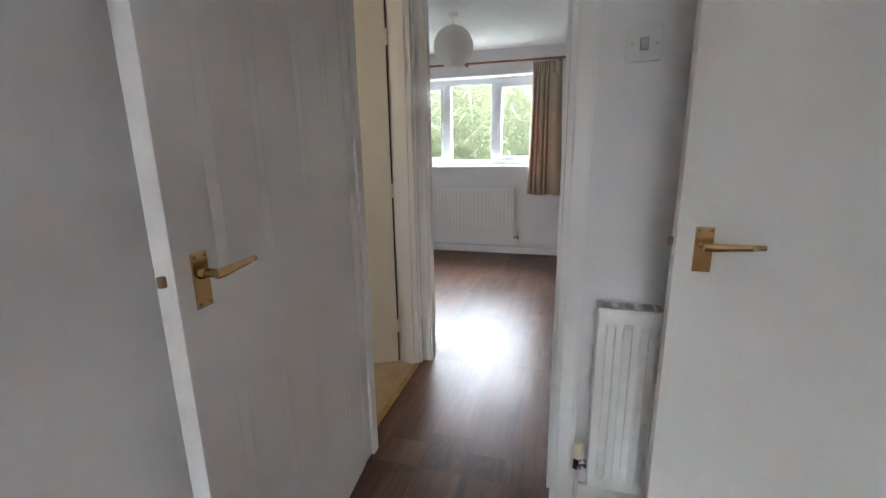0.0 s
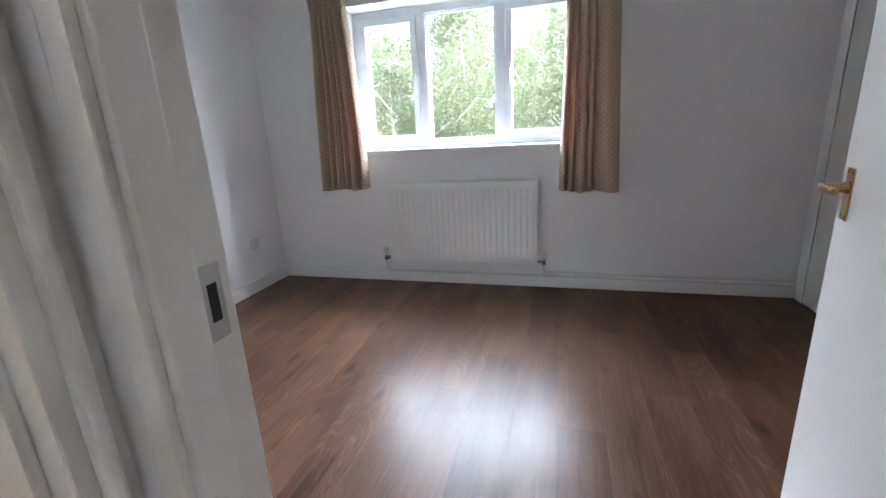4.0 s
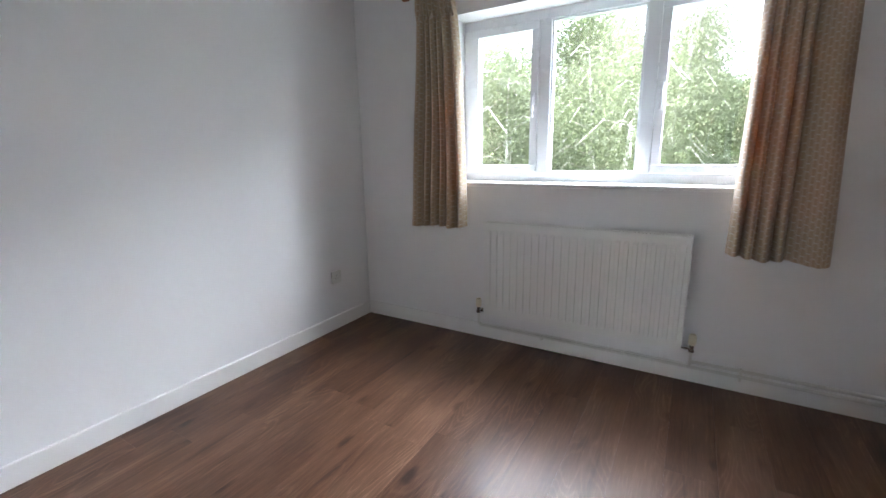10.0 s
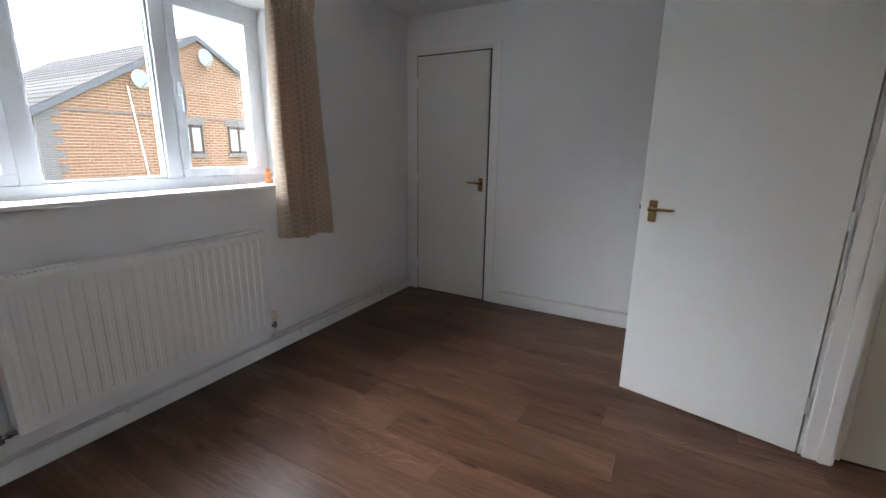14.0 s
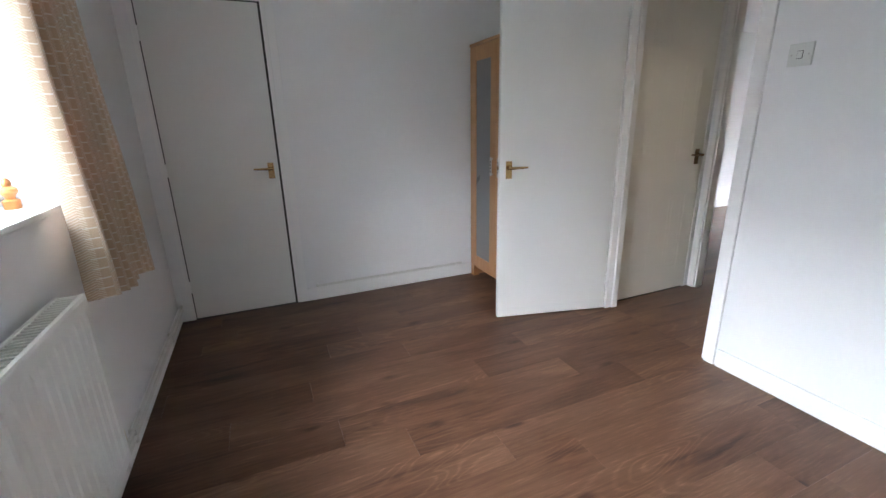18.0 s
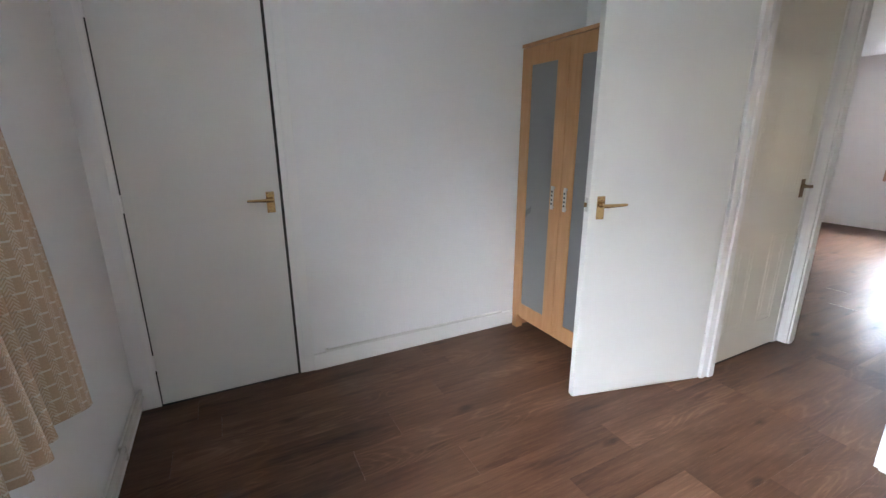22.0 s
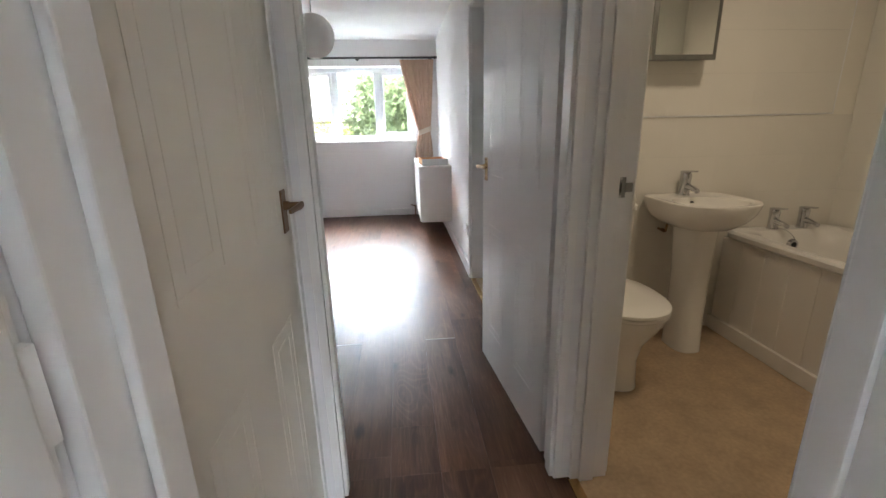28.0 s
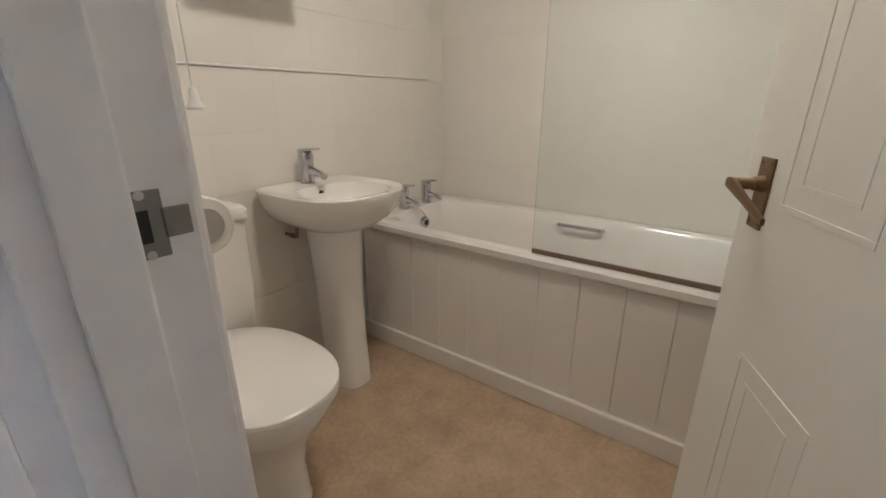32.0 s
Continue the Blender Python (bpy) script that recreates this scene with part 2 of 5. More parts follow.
    l.new(f, ramp.inputs["Fac"])
    l.new(ramp.outputs[0], b.inputs["Base Color"])
    b.inputs["Specular IOR Level"].default_value = 0.27
    l.new(step(fine, 0.3, 0.7, 0.29, 0.36), b.inputs["Roughness"])
    bp = n.new("ShaderNodeBump")
    bp.inputs["Distance"].default_value = 0.00012
    l.new(mth("ADD", pores, fine), bp.inputs["Height"])
    l.new(bp.outputs[0], b.inputs["Normal"])
    return m


def brick_mat(name, a, c, mortar, bw=0.225, bh=0.075):
    m = bpy.data.materials.new(name)
    m.use_nodes = True
    n, l = m.node_tree.nodes, m.node_tree.links
    tc = n.new("ShaderNodeTexCoord")
    sep, add, comb = n.new("ShaderNodeSeparateXYZ"), n.new("ShaderNodeMath"), n.new("ShaderNodeCombineXYZ")
    l.new(tc.outputs["Object"], sep.inputs[0])
    l.new(sep.outputs[0], add.inputs[0]), l.new(sep.outputs[1], add.inputs[1])
    l.new(add.outputs[0], comb.inputs[0]), l.new(sep.outputs[2], comb.inputs[1])
    br = n.new("ShaderNodeTexBrick")
    br.inputs["Scale"].default_value = 1.0
    br.inputs["Brick Width"].default_value, br.inputs["Row Height"].default_value = bw, bh
    br.inputs["Mortar Size"].default_value = 0.014
    br.inputs["Color1"].default_value, br.inputs["Color2"].default_value = (*a, 1), (*c, 1)
    br.inputs["Mortar"].default_value = (*mortar, 1)
    l.new(comb.outputs[0], br.inputs["Vector"])
    l.new(br.outputs["Color"], n["Principled BSDF"].inputs["Base Color"])
    bp = n.new("ShaderNodeBump")
    bp.inputs["Distance"].default_value, bp.invert = 0.006, True
    l.new(br.outputs["Fac"], bp.inputs["Height"])
    l.new(bp.outputs[0], n["Principled BSDF"].inputs["Normal"])
    n["Principled BSDF"].inputs["Roughness"].default_value = 0.9
    n["Principled BSDF"].inputs["Specular IOR Level"].default_value = 0.2
    return m


def glass_mat(name, tint=(0.97, 0.985, 0.98), rough=0.0):
    m = bpy.data.materials.new(name)
    m.use_nodes = True
    b = m.node_tree.nodes["Principled BSDF"]
    b.inputs["Base Color"].default_value = (*tint, 1)
    b.inputs["Roughness"].default_value = rough
    b.inputs["Transmission Weight"].default_value = 1.0
    b.inputs["IOR"].default_value = 1.45
    return m


WALL = mat("wall_paint", (0.82, 0.815, 0.82), 0.75, 0.025, 2.0, 0.0006, 220)
WALL_WARM = mat("bathroom_paint", (0.82, 0.78, 0.70), 0.6, 0.02, 2.0, 0.0004, 200)
CEIL = mat("stippled_ceiling_paint", (0.82, 0.82, 0.83), 0.85, 0.04, 5.0, 0.006, 55)
GLOSS = mat("white_gloss_paint", (0.84, 0.83, 0.82), 0.40, 0.02, 3.0, 0.00005, 25)
DOORPAINT = mat("white_door_paint", (0.735, 0.725, 0.70), 0.40, 0.02, 3.0, 0.00006, 90)
HALLDOOR = mat("cream_gloss_door_paint", (0.79, 0.765, 0.70), 0.33, 0.02, 3.0, 0.00006, 40)
UPVC = mat("white_upvc", (0.76, 0.78, 0.81), 0.3, 0.02, 4.0)
RADPAINT = mat("radiator_enamel", (0.82, 0.82, 0.80), 0.4, 0.02, 4.0)
# near-black: paints the shade in gaps and holes, also the rubber gaskets
DARKGAP = mat("gap_shade_and_rubber", (0.03, 0.03, 0.03), 0.8)
BRASS = mat("lacquered_brass", (0.54, 0.355, 0.165), 0.26, 0.12, 25.0, 0.0, metal=1.0)
OLDBRASS = mat("worn_brass", (0.24, 0.155, 0.088), 0.36, 0.25, 40.0, 0.0002, 200, metal=1.0)
STEEL = mat("brushed_steel", (0.55, 0.54, 0.52), 0.35, 0.1, 30.0, metal=1.0)
CHROME = mat("chrome", (0.58, 0.58, 0.60), 0.08, 0.03, 20.0, metal=1.0)
COPPER_PAINT = mat("painted_pipe", (0.72, 0.71, 0.68), 0.45, 0.03, 10.0)
PLASTIC = mat("white_switch_plastic", (0.69, 0.70, 0.67), 0.35, 0.02, 10.0)
CREAMPLASTIC = mat("yellowed_valve_plastic", (0.72, 0.66, 0.52), 0.4, 0.06, 20.0)
LAMINATE = laminate("walnut_laminate")
BIRCHV = wood("birch_foil", (0.36, 0.17, 0.068), (0.51, 0.28, 0.13), 0.45, 2, 10.0, 3.0, 0.0, 0.05)
POLEWOOD = wood("stained_pole_wood", (0.22, 0.06, 0.025), (0.42, 0.14, 0.06), 0.35, 0, 10.0, 4.0, 0.0, 0.1)
BLACKPOLE = mat("black_metal_pole", (0.015, 0.015, 0.017), 0.4)
FROST = mat("frosted_glass_panel", (0.185, 0.19, 0.193), 0.32, 0.04, 2.0, spec=0.5)
CERAMIC = mat("white_glazed_ceramic", (0.82, 0.79, 0.74), 0.12, 0.01, 3.0)
ACRYLIC = mat("white_bath_acrylic", (0.83, 0.80, 0.76), 0.16, 0.015, 3.0)
TILE = mat("white_wall_tile", (0.80, 0.765, 0.70), 0.22, 0.02, 2.0, 0.0005, 6, rand=0.015)
GROUT = mat("white_grout", (0.72, 0.685, 0.62), 0.8, 0.06, 30.0)
BATHPANEL = mat("painted_bath_panel", (0.78, 0.735, 0.675), 0.4, 0.03, 3.0, 0.0002, 60)
VINYL = mat("beige_stone_vinyl", (0.46, 0.335, 0.215), 0.42, 0.34, 9.0, 0.0002, 40, fine=0.24)
GLASS = glass_mat("window_glass")
SCREENGLASS = glass_mat("shower_screen_glass", (0.89, 0.93, 0.93))
MIRROR = mat("mirror", (0.86, 0.87, 0.86), 0.03, 0.0, 2.0, metal=1.0)
OUTBRICK = brick_mat("outside_brick", (0.14, 0.058, 0.031), (0.18, 0.083, 0.047), (0.27, 0.216, 0.17), 0.3, 0.10)
GREYBRICK = brick_mat("blue_grey_brick", (0.10, 0.09, 0.10), (0.13, 0.11, 0.115), (0.16, 0.145, 0.135))
SLATE = mat("roof_tile", (0.052, 0.049, 0.049), 0.95, 0.2, 4.0, 0.004, 12, rand=0.2, spec=0.05)
GRASS = mat("grass", (0.07, 0.12, 0.035), 0.95, 0.3, 1.2, 0.02, 30, fine=0.3)
BROWNFRAME = mat("dark_brown_frame", (0.05, 0.025, 0.018), 0.4)
DARKGLASS = mat("dark_window_pane", (0.05, 0.055, 0.06), 0.06)
DISH = mat("grey_dish", (0.17, 0.18, 0.19), 0.5)


# ---- building blocks ----
def part(name, bm, material, parent=None, label="", smooth=False):
    """Links a bmesh as one mesh object under a thing or a part."""
    bmesh.ops.recalc_face_normals(bm, faces=bm.faces)
    me = bpy.data.meshes.new(name)
    bm.to_mesh(me)
    bm.free()
    if smooth:
        for p in me.polygons:
            p.use_smooth = True
        me.set_sharp_from_angle(angle=radians(38))
    me.materials.append(material)
    ob = new(name, me)
    if parent:
        ob.parent = parent
    if label:
        ob["label"] = label
    return ob


def thing(name, label, category, m=None, group="", kind=""):
    e = new(name)
    e.empty_display_size = 0.1
    if m is not None:
        e.matrix_basis = m
    return tagged(e, label, category, group, kind)


def B():
    return bmesh.new()


def box(bm, x0, x1, y0, y1, z0, z1, bev=0.0, seg=2):
    m = Matrix.LocRotScale(((x0 + x1) / 2, (y0 + y1) / 2, (z0 + z1) / 2), None, (abs(x1 - x0), abs(y1 - y0), abs(z1 - z0)))
    vs = bmesh.ops.create_cube(bm, size=1, matrix=m)["verts"]
    if bev:
        es = list({e for v in vs for e in v.link_edges})
        bmesh.ops.bevel(bm, geom=es, offset=bev, segments=seg, profile=0.6, affect="EDGES", clamp_overlap=True)
    return bm


def cyl(bm, a, b, r0, r1=None, seg=14, caps=True):
    a, b = Vector(a), Vector(b)
    d = b - a
    m = Matrix.Translation((a + b) / 2) @ d.to_track_quat("Z", "Y").to_matrix().to_4x4()
    bmesh.ops.create_cone(bm, cap_ends=caps, segments=seg, radius1=r0, radius2=r0 if r1 is None else r1, depth=d.length, matrix=m)
    return bm


def ball(bm, c, r, sx=1, sy=1, sz=1, seg=14):
    bmesh.ops.create_uvsphere(bm, u_segments=seg, v_segments=max(6, seg // 2 + 1), radius=r, matrix=Matrix.LocRotScale(c, None, (sx, sy, sz)))
    return bm


def tube(bm, pts, r, seg=10):
    for a, b in zip(pts, pts[1:]):
        cyl(bm, a, b, r, seg=seg)
    for p in pts[1:-1]:
        ball(bm, p, r * 1.01, seg=seg)
    return bm


def loft(bm, rings, cap0=True, cap1=True):
    """Rings of as many points each, joined by quads."""
    rows = [[bm.verts.new(p) for p in r] for r in rings]
    k = len(rows[0])
    for a, b in zip(rows, rows[1:]):
        for i in range(k):
            bm.faces.new((a[i], a[(i + 1) % k], b[(i + 1) % k], b[i]))
    if cap0:
        bm.faces.new(rows[0][::-1])
    if cap1:
        bm.faces.new(rows[-1])
    return bm


def oval(cx, cy, z, a, b, n=40, p=2.0, back=None, pb=None):
    """A superellipse ring; back cuts it off flat behind that y."""
    out = []
    for i in range(n):
        t = 2 * math.pi * i / n
        c, s = math.cos(t), math.sin(t)
        q = pb if pb and s < 0 else p
        x = cx + a * math.copysign(abs(c) ** (2 / q), c)
        y = cy + b * math.copysign(abs(s) ** (2 / q), s)
        out.append((x, max(y, back) if back is not None else y, z))
    return out


def sheet(bm, w, h, depth, thick=0.006, nx=90, nz=10):
    """A hanging cloth: depth(u, v) is how far a point stands out; w(v) its left and right edge."""
    f, k = [], []
    for j in range(nz + 1):
        v = j / nz
        for i in range(nx + 1):
            u = i / nx
            x0, x1 = w(v)
            x, y, z = x0 + (x1 - x0) * u, depth(u, v), h(u, v)
            f.append(bm.verts.new((x, y, z)))
            k.append(bm.verts.new((x, y + thick, z)))
    s = nx + 1
    for j in range(nz):
        for i in range(nx):
            a = j * s + i
            bm.faces.new((f[a], f[a + 1], f[a + s + 1], f[a + s]))
            bm.faces.new((k[a + 1], k[a], k[a + s], k[a + s + 1]))
    for i in range(nx):
        bm.faces.new((f[i], k[i], k[i + 1], f[i + 1]))
        a = nz * s + i
        bm.faces.new((f[a], f[a + 1], k[a + 1], k[a]))
    for j in range(nz):
        a, c = j * s, (j + 1) * s
        bm.faces.new((f[a], f[c], k[c], k[a]))
        a, c = a + nx, c + nx
        bm.faces.new((f[a], k[a], k[c], f[c]))
    return bm


def wall(name, x0, x1, y0, y1, label, openings=(), z0=-0.02, z1=2.315, material=None):
    """A straight wall with openings (from, to, bottom, top) along its longer side."""
    bm = B()
    along_x = (x1 - x0) > (y1 - y0)
    a0, a1 = (x0, x1) if along_x else (y0, y1)

    def seg(p, q, c, d):
        if q - p > 1e-4 and d - c > 1e-4:
            box(bm, *((p, q, y0, y1) if along_x else (x0, x1, p, q)), c, d)

    cur = a0
    for p, q, c, d in sorted(openings):
        seg(cur, p, z0, z1)
        seg(p, q, z0, c)
        seg(p, q, d, z1)
        cur = q
    seg(cur, a1, z0, z1)
    bmesh.ops.remove_doubles(bm, verts=bm.verts, dist=1e-5)
    return tagged(part(name, bm, material or WALL), label, "wall", kind="structure")


# ---- plan ----
CZ = 2.315
BW, BE, BS, BN = -2.71, 1.083, 2.242, 4.97
LW, LE, LS, LN = -0.775, 1.96, -3.55, 1.265
HW, HE = -0.775, 0.055
TW, TS, TN = -2.71, 0.34, 2.142
WIN = (-1.945, -0.245, 1.02, 2.045)
LWIN = (-0.47, 1.10, 1.03, 2.0)
KWIN = (-1.95, -1.05, 1.05, 2.0)

wall("wall_north", -3.01, 2.26, BN, 5.27, "white painted bedroom wall with a wide window opening", [WIN], -3.0, 2.6)
wall("wall_south", -3.01, 2.26, -3.85, LS, "white painted living room wall with a window opening", [LWIN, KWIN], -3.0, 2.6)
wall("wall_west", -3.01, BW, LS, BN, "plain white painted outer wall", (), -3.0, 2.6)
wall("wall_far_east", LE, 2.26, LS, BN, "plain white painted outer wall of the living room", (), -3.0, 2.6)
wall("wall_east", BE, BE + 0.1, BS, BN, "white painted bedroom wall with a cupboard door", [(4.173, 4.90, -0.02, 2.04)])
wall("wall_bedroom_south", BW, LE, TN, BS, "white painted wall with the bedroom doorway", [(-0.745, 0.03, -0.02, 2.02)])
wall("wall_hall_west", -0.90, HW, LS, TN, "white painted wall with the bathroom doorway", [(1.35, 2.118, -0.02, 2.02), (-0.735, 0.06, -0.02, 2.02)])
wall("wall_hall_east", HE, HE + 0.09, LN + 0.1, TN, "white painted hall wall with a cupboard door", [(1.375, 2.135, -0.02, 2.02)])
wall("wall_living_north", LW, LE, LN, LN + 0.1, "white painted living room wall beside the hall opening", [(-0.745, 0.03, -0.02, 2.02)])
wall("wall_bathroom_south", TW, -0.90, 0.24, TS, "white painted wall behind the washbasin", (), material=WALL_WARM)
wall("wall_lobby", 1.03, 1.11, 0.1, LN, "white painted wall with the lobby doorway", [(0.27, 1.055, -0.02, 2.02)])
wall("wall_lobby_south", 1.11, LE, 0.1, 0.2, "plain white painted lobby wall")
bm = box(B(), -3.01, 2.26, -3.85, 5.27, CZ, CZ + 0.2)
tagged(part("ceiling", bm, CEIL), "white stippled plaster ceiling", "ceiling", kind="structure")
bm = box(B(), -3.01, 2.26, -3.85, 5.27, -0.30, -0.022)
FLOOR = tagged(part("floor", bm, DARKGAP), "dark walnut laminate plank floor with a satin sheen", "floor", kind="structure")
bm = box(B(), TW, -0.797, TS, TN, -0.02, 0.002)
tagged(part("floor_bathroom", bm, VINYL), "beige mottled stone-effect vinyl bathroom floor", "floor", kind="structure")
bm = box(B(), TW, -0.797, LS, 0.24, -0.02, 0.002)
tagged(part("floor_kitchen", bm, VINYL), "beige vinyl kitchen floor", "floor", kind="structure")


def skirting(name, x0, x1, y0, y1, h=0.1, parent=None):
    bm = box(B(), x0, x1, y0, y1, 0.001, h, 0.006)
    return tagged(part(name, bm, GLOSS), "white gloss painted timber skirting board", "baseboard", kind="structure")


T = 0.016
skirting("baseboard_north", BW, BE, BN - T, BN)
skirting("baseboard_west", BW, BW + T, BS, BN)
skirting("baseboard_east", BE - T, BE, BS, 4.13)
skirting("baseboard_south", BW, -0.80, BS, BS + T)
skirting("baseboard_south_east", 0.085, BE, BS, BS + T)
skirting("baseboard_living_west", LW, LW + T, LS, -0.79, 0.095)
skirting("baseboard_living_west_north", LW, LW + T, 0.115, 1.20, 0.095)
skirting("baseboard_living_south", LW, LE, LS, LS + T, 0.095)
skirting("baseboard_living_east", LE - T, LE, LS, 0.1, 0.095)
skirting("baseboard_living_north", 0.085, 1.03, LN - T, LN, 0.095)


def door_frame(name, axis, a0, a1, v0, v1, h, stop=None, label="white gloss painted timber door frame with moulded architraves", sides=(1, 1), material=None, mould=True, cut=None):
    """Lining, stops and architraves of a doorway; axis is the way the wall runs, v0 to v1 its thickness."""
    e = thing(name, label, "door frame", kind="structure")
    mt = material or GLOSS

    def put(nm, p, q, c, d, z0, z1, bev=0.003):
        part(nm, box(B(), *((p, q, c, d) if axis == "x" else (c, d, p, q)), z0, z1, bev), mt, e)

    t = 0.028
    e0, e1 = v0 - 0.002, v1 + 0.002
    put("jamb", a0, a0 + t, e0, e1, 0, h)
    put("jamb", a1 - t, a1, e0, e1, 0, h)
    put("head", a0 + t, a1 - t, e0, e1, h - t, h)
    if stop:
        put("stop", a0 + t, a0 + t + 0.012, stop[0], stop[1], 0, h - t)
        put("stop", a1 - t - 0.012, a1 - t, stop[0], stop[1], 0, h - t)
        put("stop", a0 + t, a1 - t, stop[0], stop[1], h - t - 0.012, h - t)
    w, g = 0.055, 0.010
    for on, c, d in ((sides[0], v0 - 0.016, v0), (sides[1], v1, v1 + 0.016)):
        if on:
            lo = c if d == v0 else c + 0.003
            put("architrave", a0 - w + g, a0 + g, c, d, 0, h + w - g, 0.005)
            put("architrave", a1 - g, min(a1 + w - g, cut or 99), c, d, 0, h + w - g, 0.005)
            put("architrave", a0 + g, a1 - g, c, d, h - g, h + w - g, 0.005)
            if not mould:
                continue
            c2, d2 = (c - 0.003, c) if d == v0 else (d, d + 0.003)
            put("moulding", a0 - w + g, a0 - w + g + 0.012, c2, d2, 0, h + w - g, 0.0015)
            put("moulding", a1 + w - g - 0.012, a1 + w - g, c2, d2, 0, h + w - g, 0.0015)
    return e


def handle(parent, x, z, side, w=0.039, h=0.106, point=-1, material=None, sag=0.0, snib=False):
    """A lever on a plate: side is +1 or -1 across the leaf, point the way the lever looks along it."""
    mt = material or BRASS
    y0 = 0.0201 * side
    o = part("handle", box(B(), x - w / 2, x + w / 2, min(y0, y0 + side * 0.004), max(y0, y0 + side * 0.004), z - h / 2, z + h / 2, 0.0015), mt, parent, "brass lever handle on a plate")
    bm = B()
    cyl(bm, (x, y0 + side * 0.004, z + 0.014), (x, y0 + side * 0.016, z + 0.014), 0.013, 0.010)
    cyl(bm, (x, y0 + side * 0.014, z + 0.014), (x, y0 + side * 0.046, z + 0.014), 0.0085)
    part("spindle_boss", bm, mt, o, smooth=True)
    yl = y0 + side * 0.044
    r = []
    for f, hw, hh, dz in ((-0.1, 0.006, 0.008, 0), (0.1, 0.007, 0.009, 0), (0.45, 0.005, 0.007, 0.001), (0.8, 0.0045, 0.0065, 0.002), (1.0, 0.0035, 0.005, 0.003)):
        cx = x + point * 0.108 * f
        dz -= sag * max(0.0, f)
        r.append([(cx, yl + hw * sy * 0.8, z + 0.014 + dz + hh * sz) for sy, sz in ((-1, -0.6), (-0.5, -1), (0.5, -1), (1, -0.6), (1, 0.6), (0.5, 1), (-0.5, 1), (-1, 0.6))])
    part("lever", loft(B(), r), mt, o, smooth=True)
    for sx in (-1, 1):
        for sz in (-1, 1):
            px, pz = x + sx * (w / 2 - 0.007), z + sz * (h / 2 - 0.008)
            part("screw", cyl(B(), (px, y0 + side * 0.003, pz), (px, y0 + side * 0.0052, pz), 0.003, seg=8), OLDBRASS, o)
    if snib:
        part("snib", cyl(B(), (x, y0, z - 0.035), (x, y0 + side * 0.02, z - 0.035), 0.007), mt, o)
    return o


def door(name, hinge, angle, w, h, panels, label, material, sides=(1, -1), hz=0.985, brass=None, hinges=1, inset=0.058, snib=False, crack=None, hside=1, plate=None):
    """A leaf whose hinge edge stands at the hinge and which reaches out at the angle."""
    e = thing(name, label, "door", pose(hinge[0], hinge[1], 0, 0, 0, angle), kind="structure")
    leaf = part("leaf", box(B(), 0, w, -0.02, 0.02, 0.008, h, 0.002), material, e)
    if panels:
        st, mid = 0.108, 0.155
        pw = (w - 2 * st - mid) / 2
        for z0, z1 in ((0.192, 0.745), (0.973, 1.592), (1.715, h - 0.13)):
            for x0 in (st, st + pw + mid):
                for s in (1, -1):
                    bm = B()
                    for d, wd, y in ((0.0, 0.009, 0.0011), (0.034, 0.007, 0.0008)):
                        a, b, c, f = x0 + d, x0 + pw - d, z0 + d, z1 - d
                        for q in ((a, b, c, c + wd), (a, b, f - wd, f), (a, a + wd, c + wd, f - wd), (b - wd, b, c + wd, f - wd)):
                            box(bm, q[0], q[1], min(0.0195 * s, (0.0200 + y) * s), max(0.0195 * s, (0.0200 + y) * s), q[2], q[3], 0.002, 2)
                    part("panel", bm, material, e)
    for s in sides:
        handle(e, w - inset, hz, s, material=brass, sag=0.035 if snib else 0.0, snib=snib and s < 0)
    bm = box(B(), w, w + 0.0022, -0.0115, 0.0115, hz - 0.018, hz + 0.046, 0.0008)
    lp = part("latch_plate", bm, plate or GLOSS, e, "metal latch plate on the door edge" if plate else "painted latch plate on the door edge")
    part("latch_bolt", box(B(), w + 0.002, w + 0.012, -0.006, 0.006, hz + 0.004, hz + 0.024, 0.002), OLDBRASS, lp)
    for z in (0.235, 1.02, h - 0.2) if hinges == 1 else ():
        o = part("hinge", cyl(B(), (-0.006, 0.021 * hside, z - 0.036), (-0.006, 0.021 * hside, z + 0.036), 0.0048), GLOSS, e)
        part("leaf_plate", box(B(), -0.0115, -0.0005, -0.022, 0.018, z - 0.038, z + 0.038), GLOSS, o)
        for k in (-0.013, 0.013):
            part("knuckle_joint", cyl(B(), (-0.006, 0.021 * hside, z + k - 0.0007), (-0.006, 0.021 * hside, z + k + 0.0007), 0.005), DARKGAP, o)
    # a dark strip stands in for the shade between leaf and jamb
    if crack:
        part("hinge_gap_shade", box(B(), crack[0], crack[1], crack[2], crack[3], 0.01, h - 0.004), DARKGAP, e, "dark strip for the shade in the gap along the hinge edge")
    return e


door_frame("door_frame_bedroom", "x", -0.745, 0.03, TN, BS, 2.02, (2.15, 2.195), mould=False, sides=(0, 1))
door_frame("door_frame_living", "x", -0.745, 0.03, LN, LN + 0.1, 2.02, (1.31, 1.355), sides=(1, 0))
door_frame("door_frame_bathroom", "y", 1.35, 2.118, -0.90, HW, 2.02, (-0.85, -0.80), mould=False, cut=2.124)
door_frame("door_frame_hall_cupboard", "y", 1.375, 2.135, HE, HE + 0.09, 2.02, (0.105, 0.14), sides=(0, 0))
door_frame("door_frame_closet", "y", 4.173, 4.90, BE, BE + 0.1, 2.04, None, sides=(0, 0))
door_frame("door_frame_lobby", "y", 0.27, 1.055, 1.03, 1.11, 2.02, (1.075, 1.10), sides=(1, 0))
door_frame("door_frame_kitchen", "y", -0.735, 0.06, -0.90, HW, 2.02, None, sides=(0, 1))

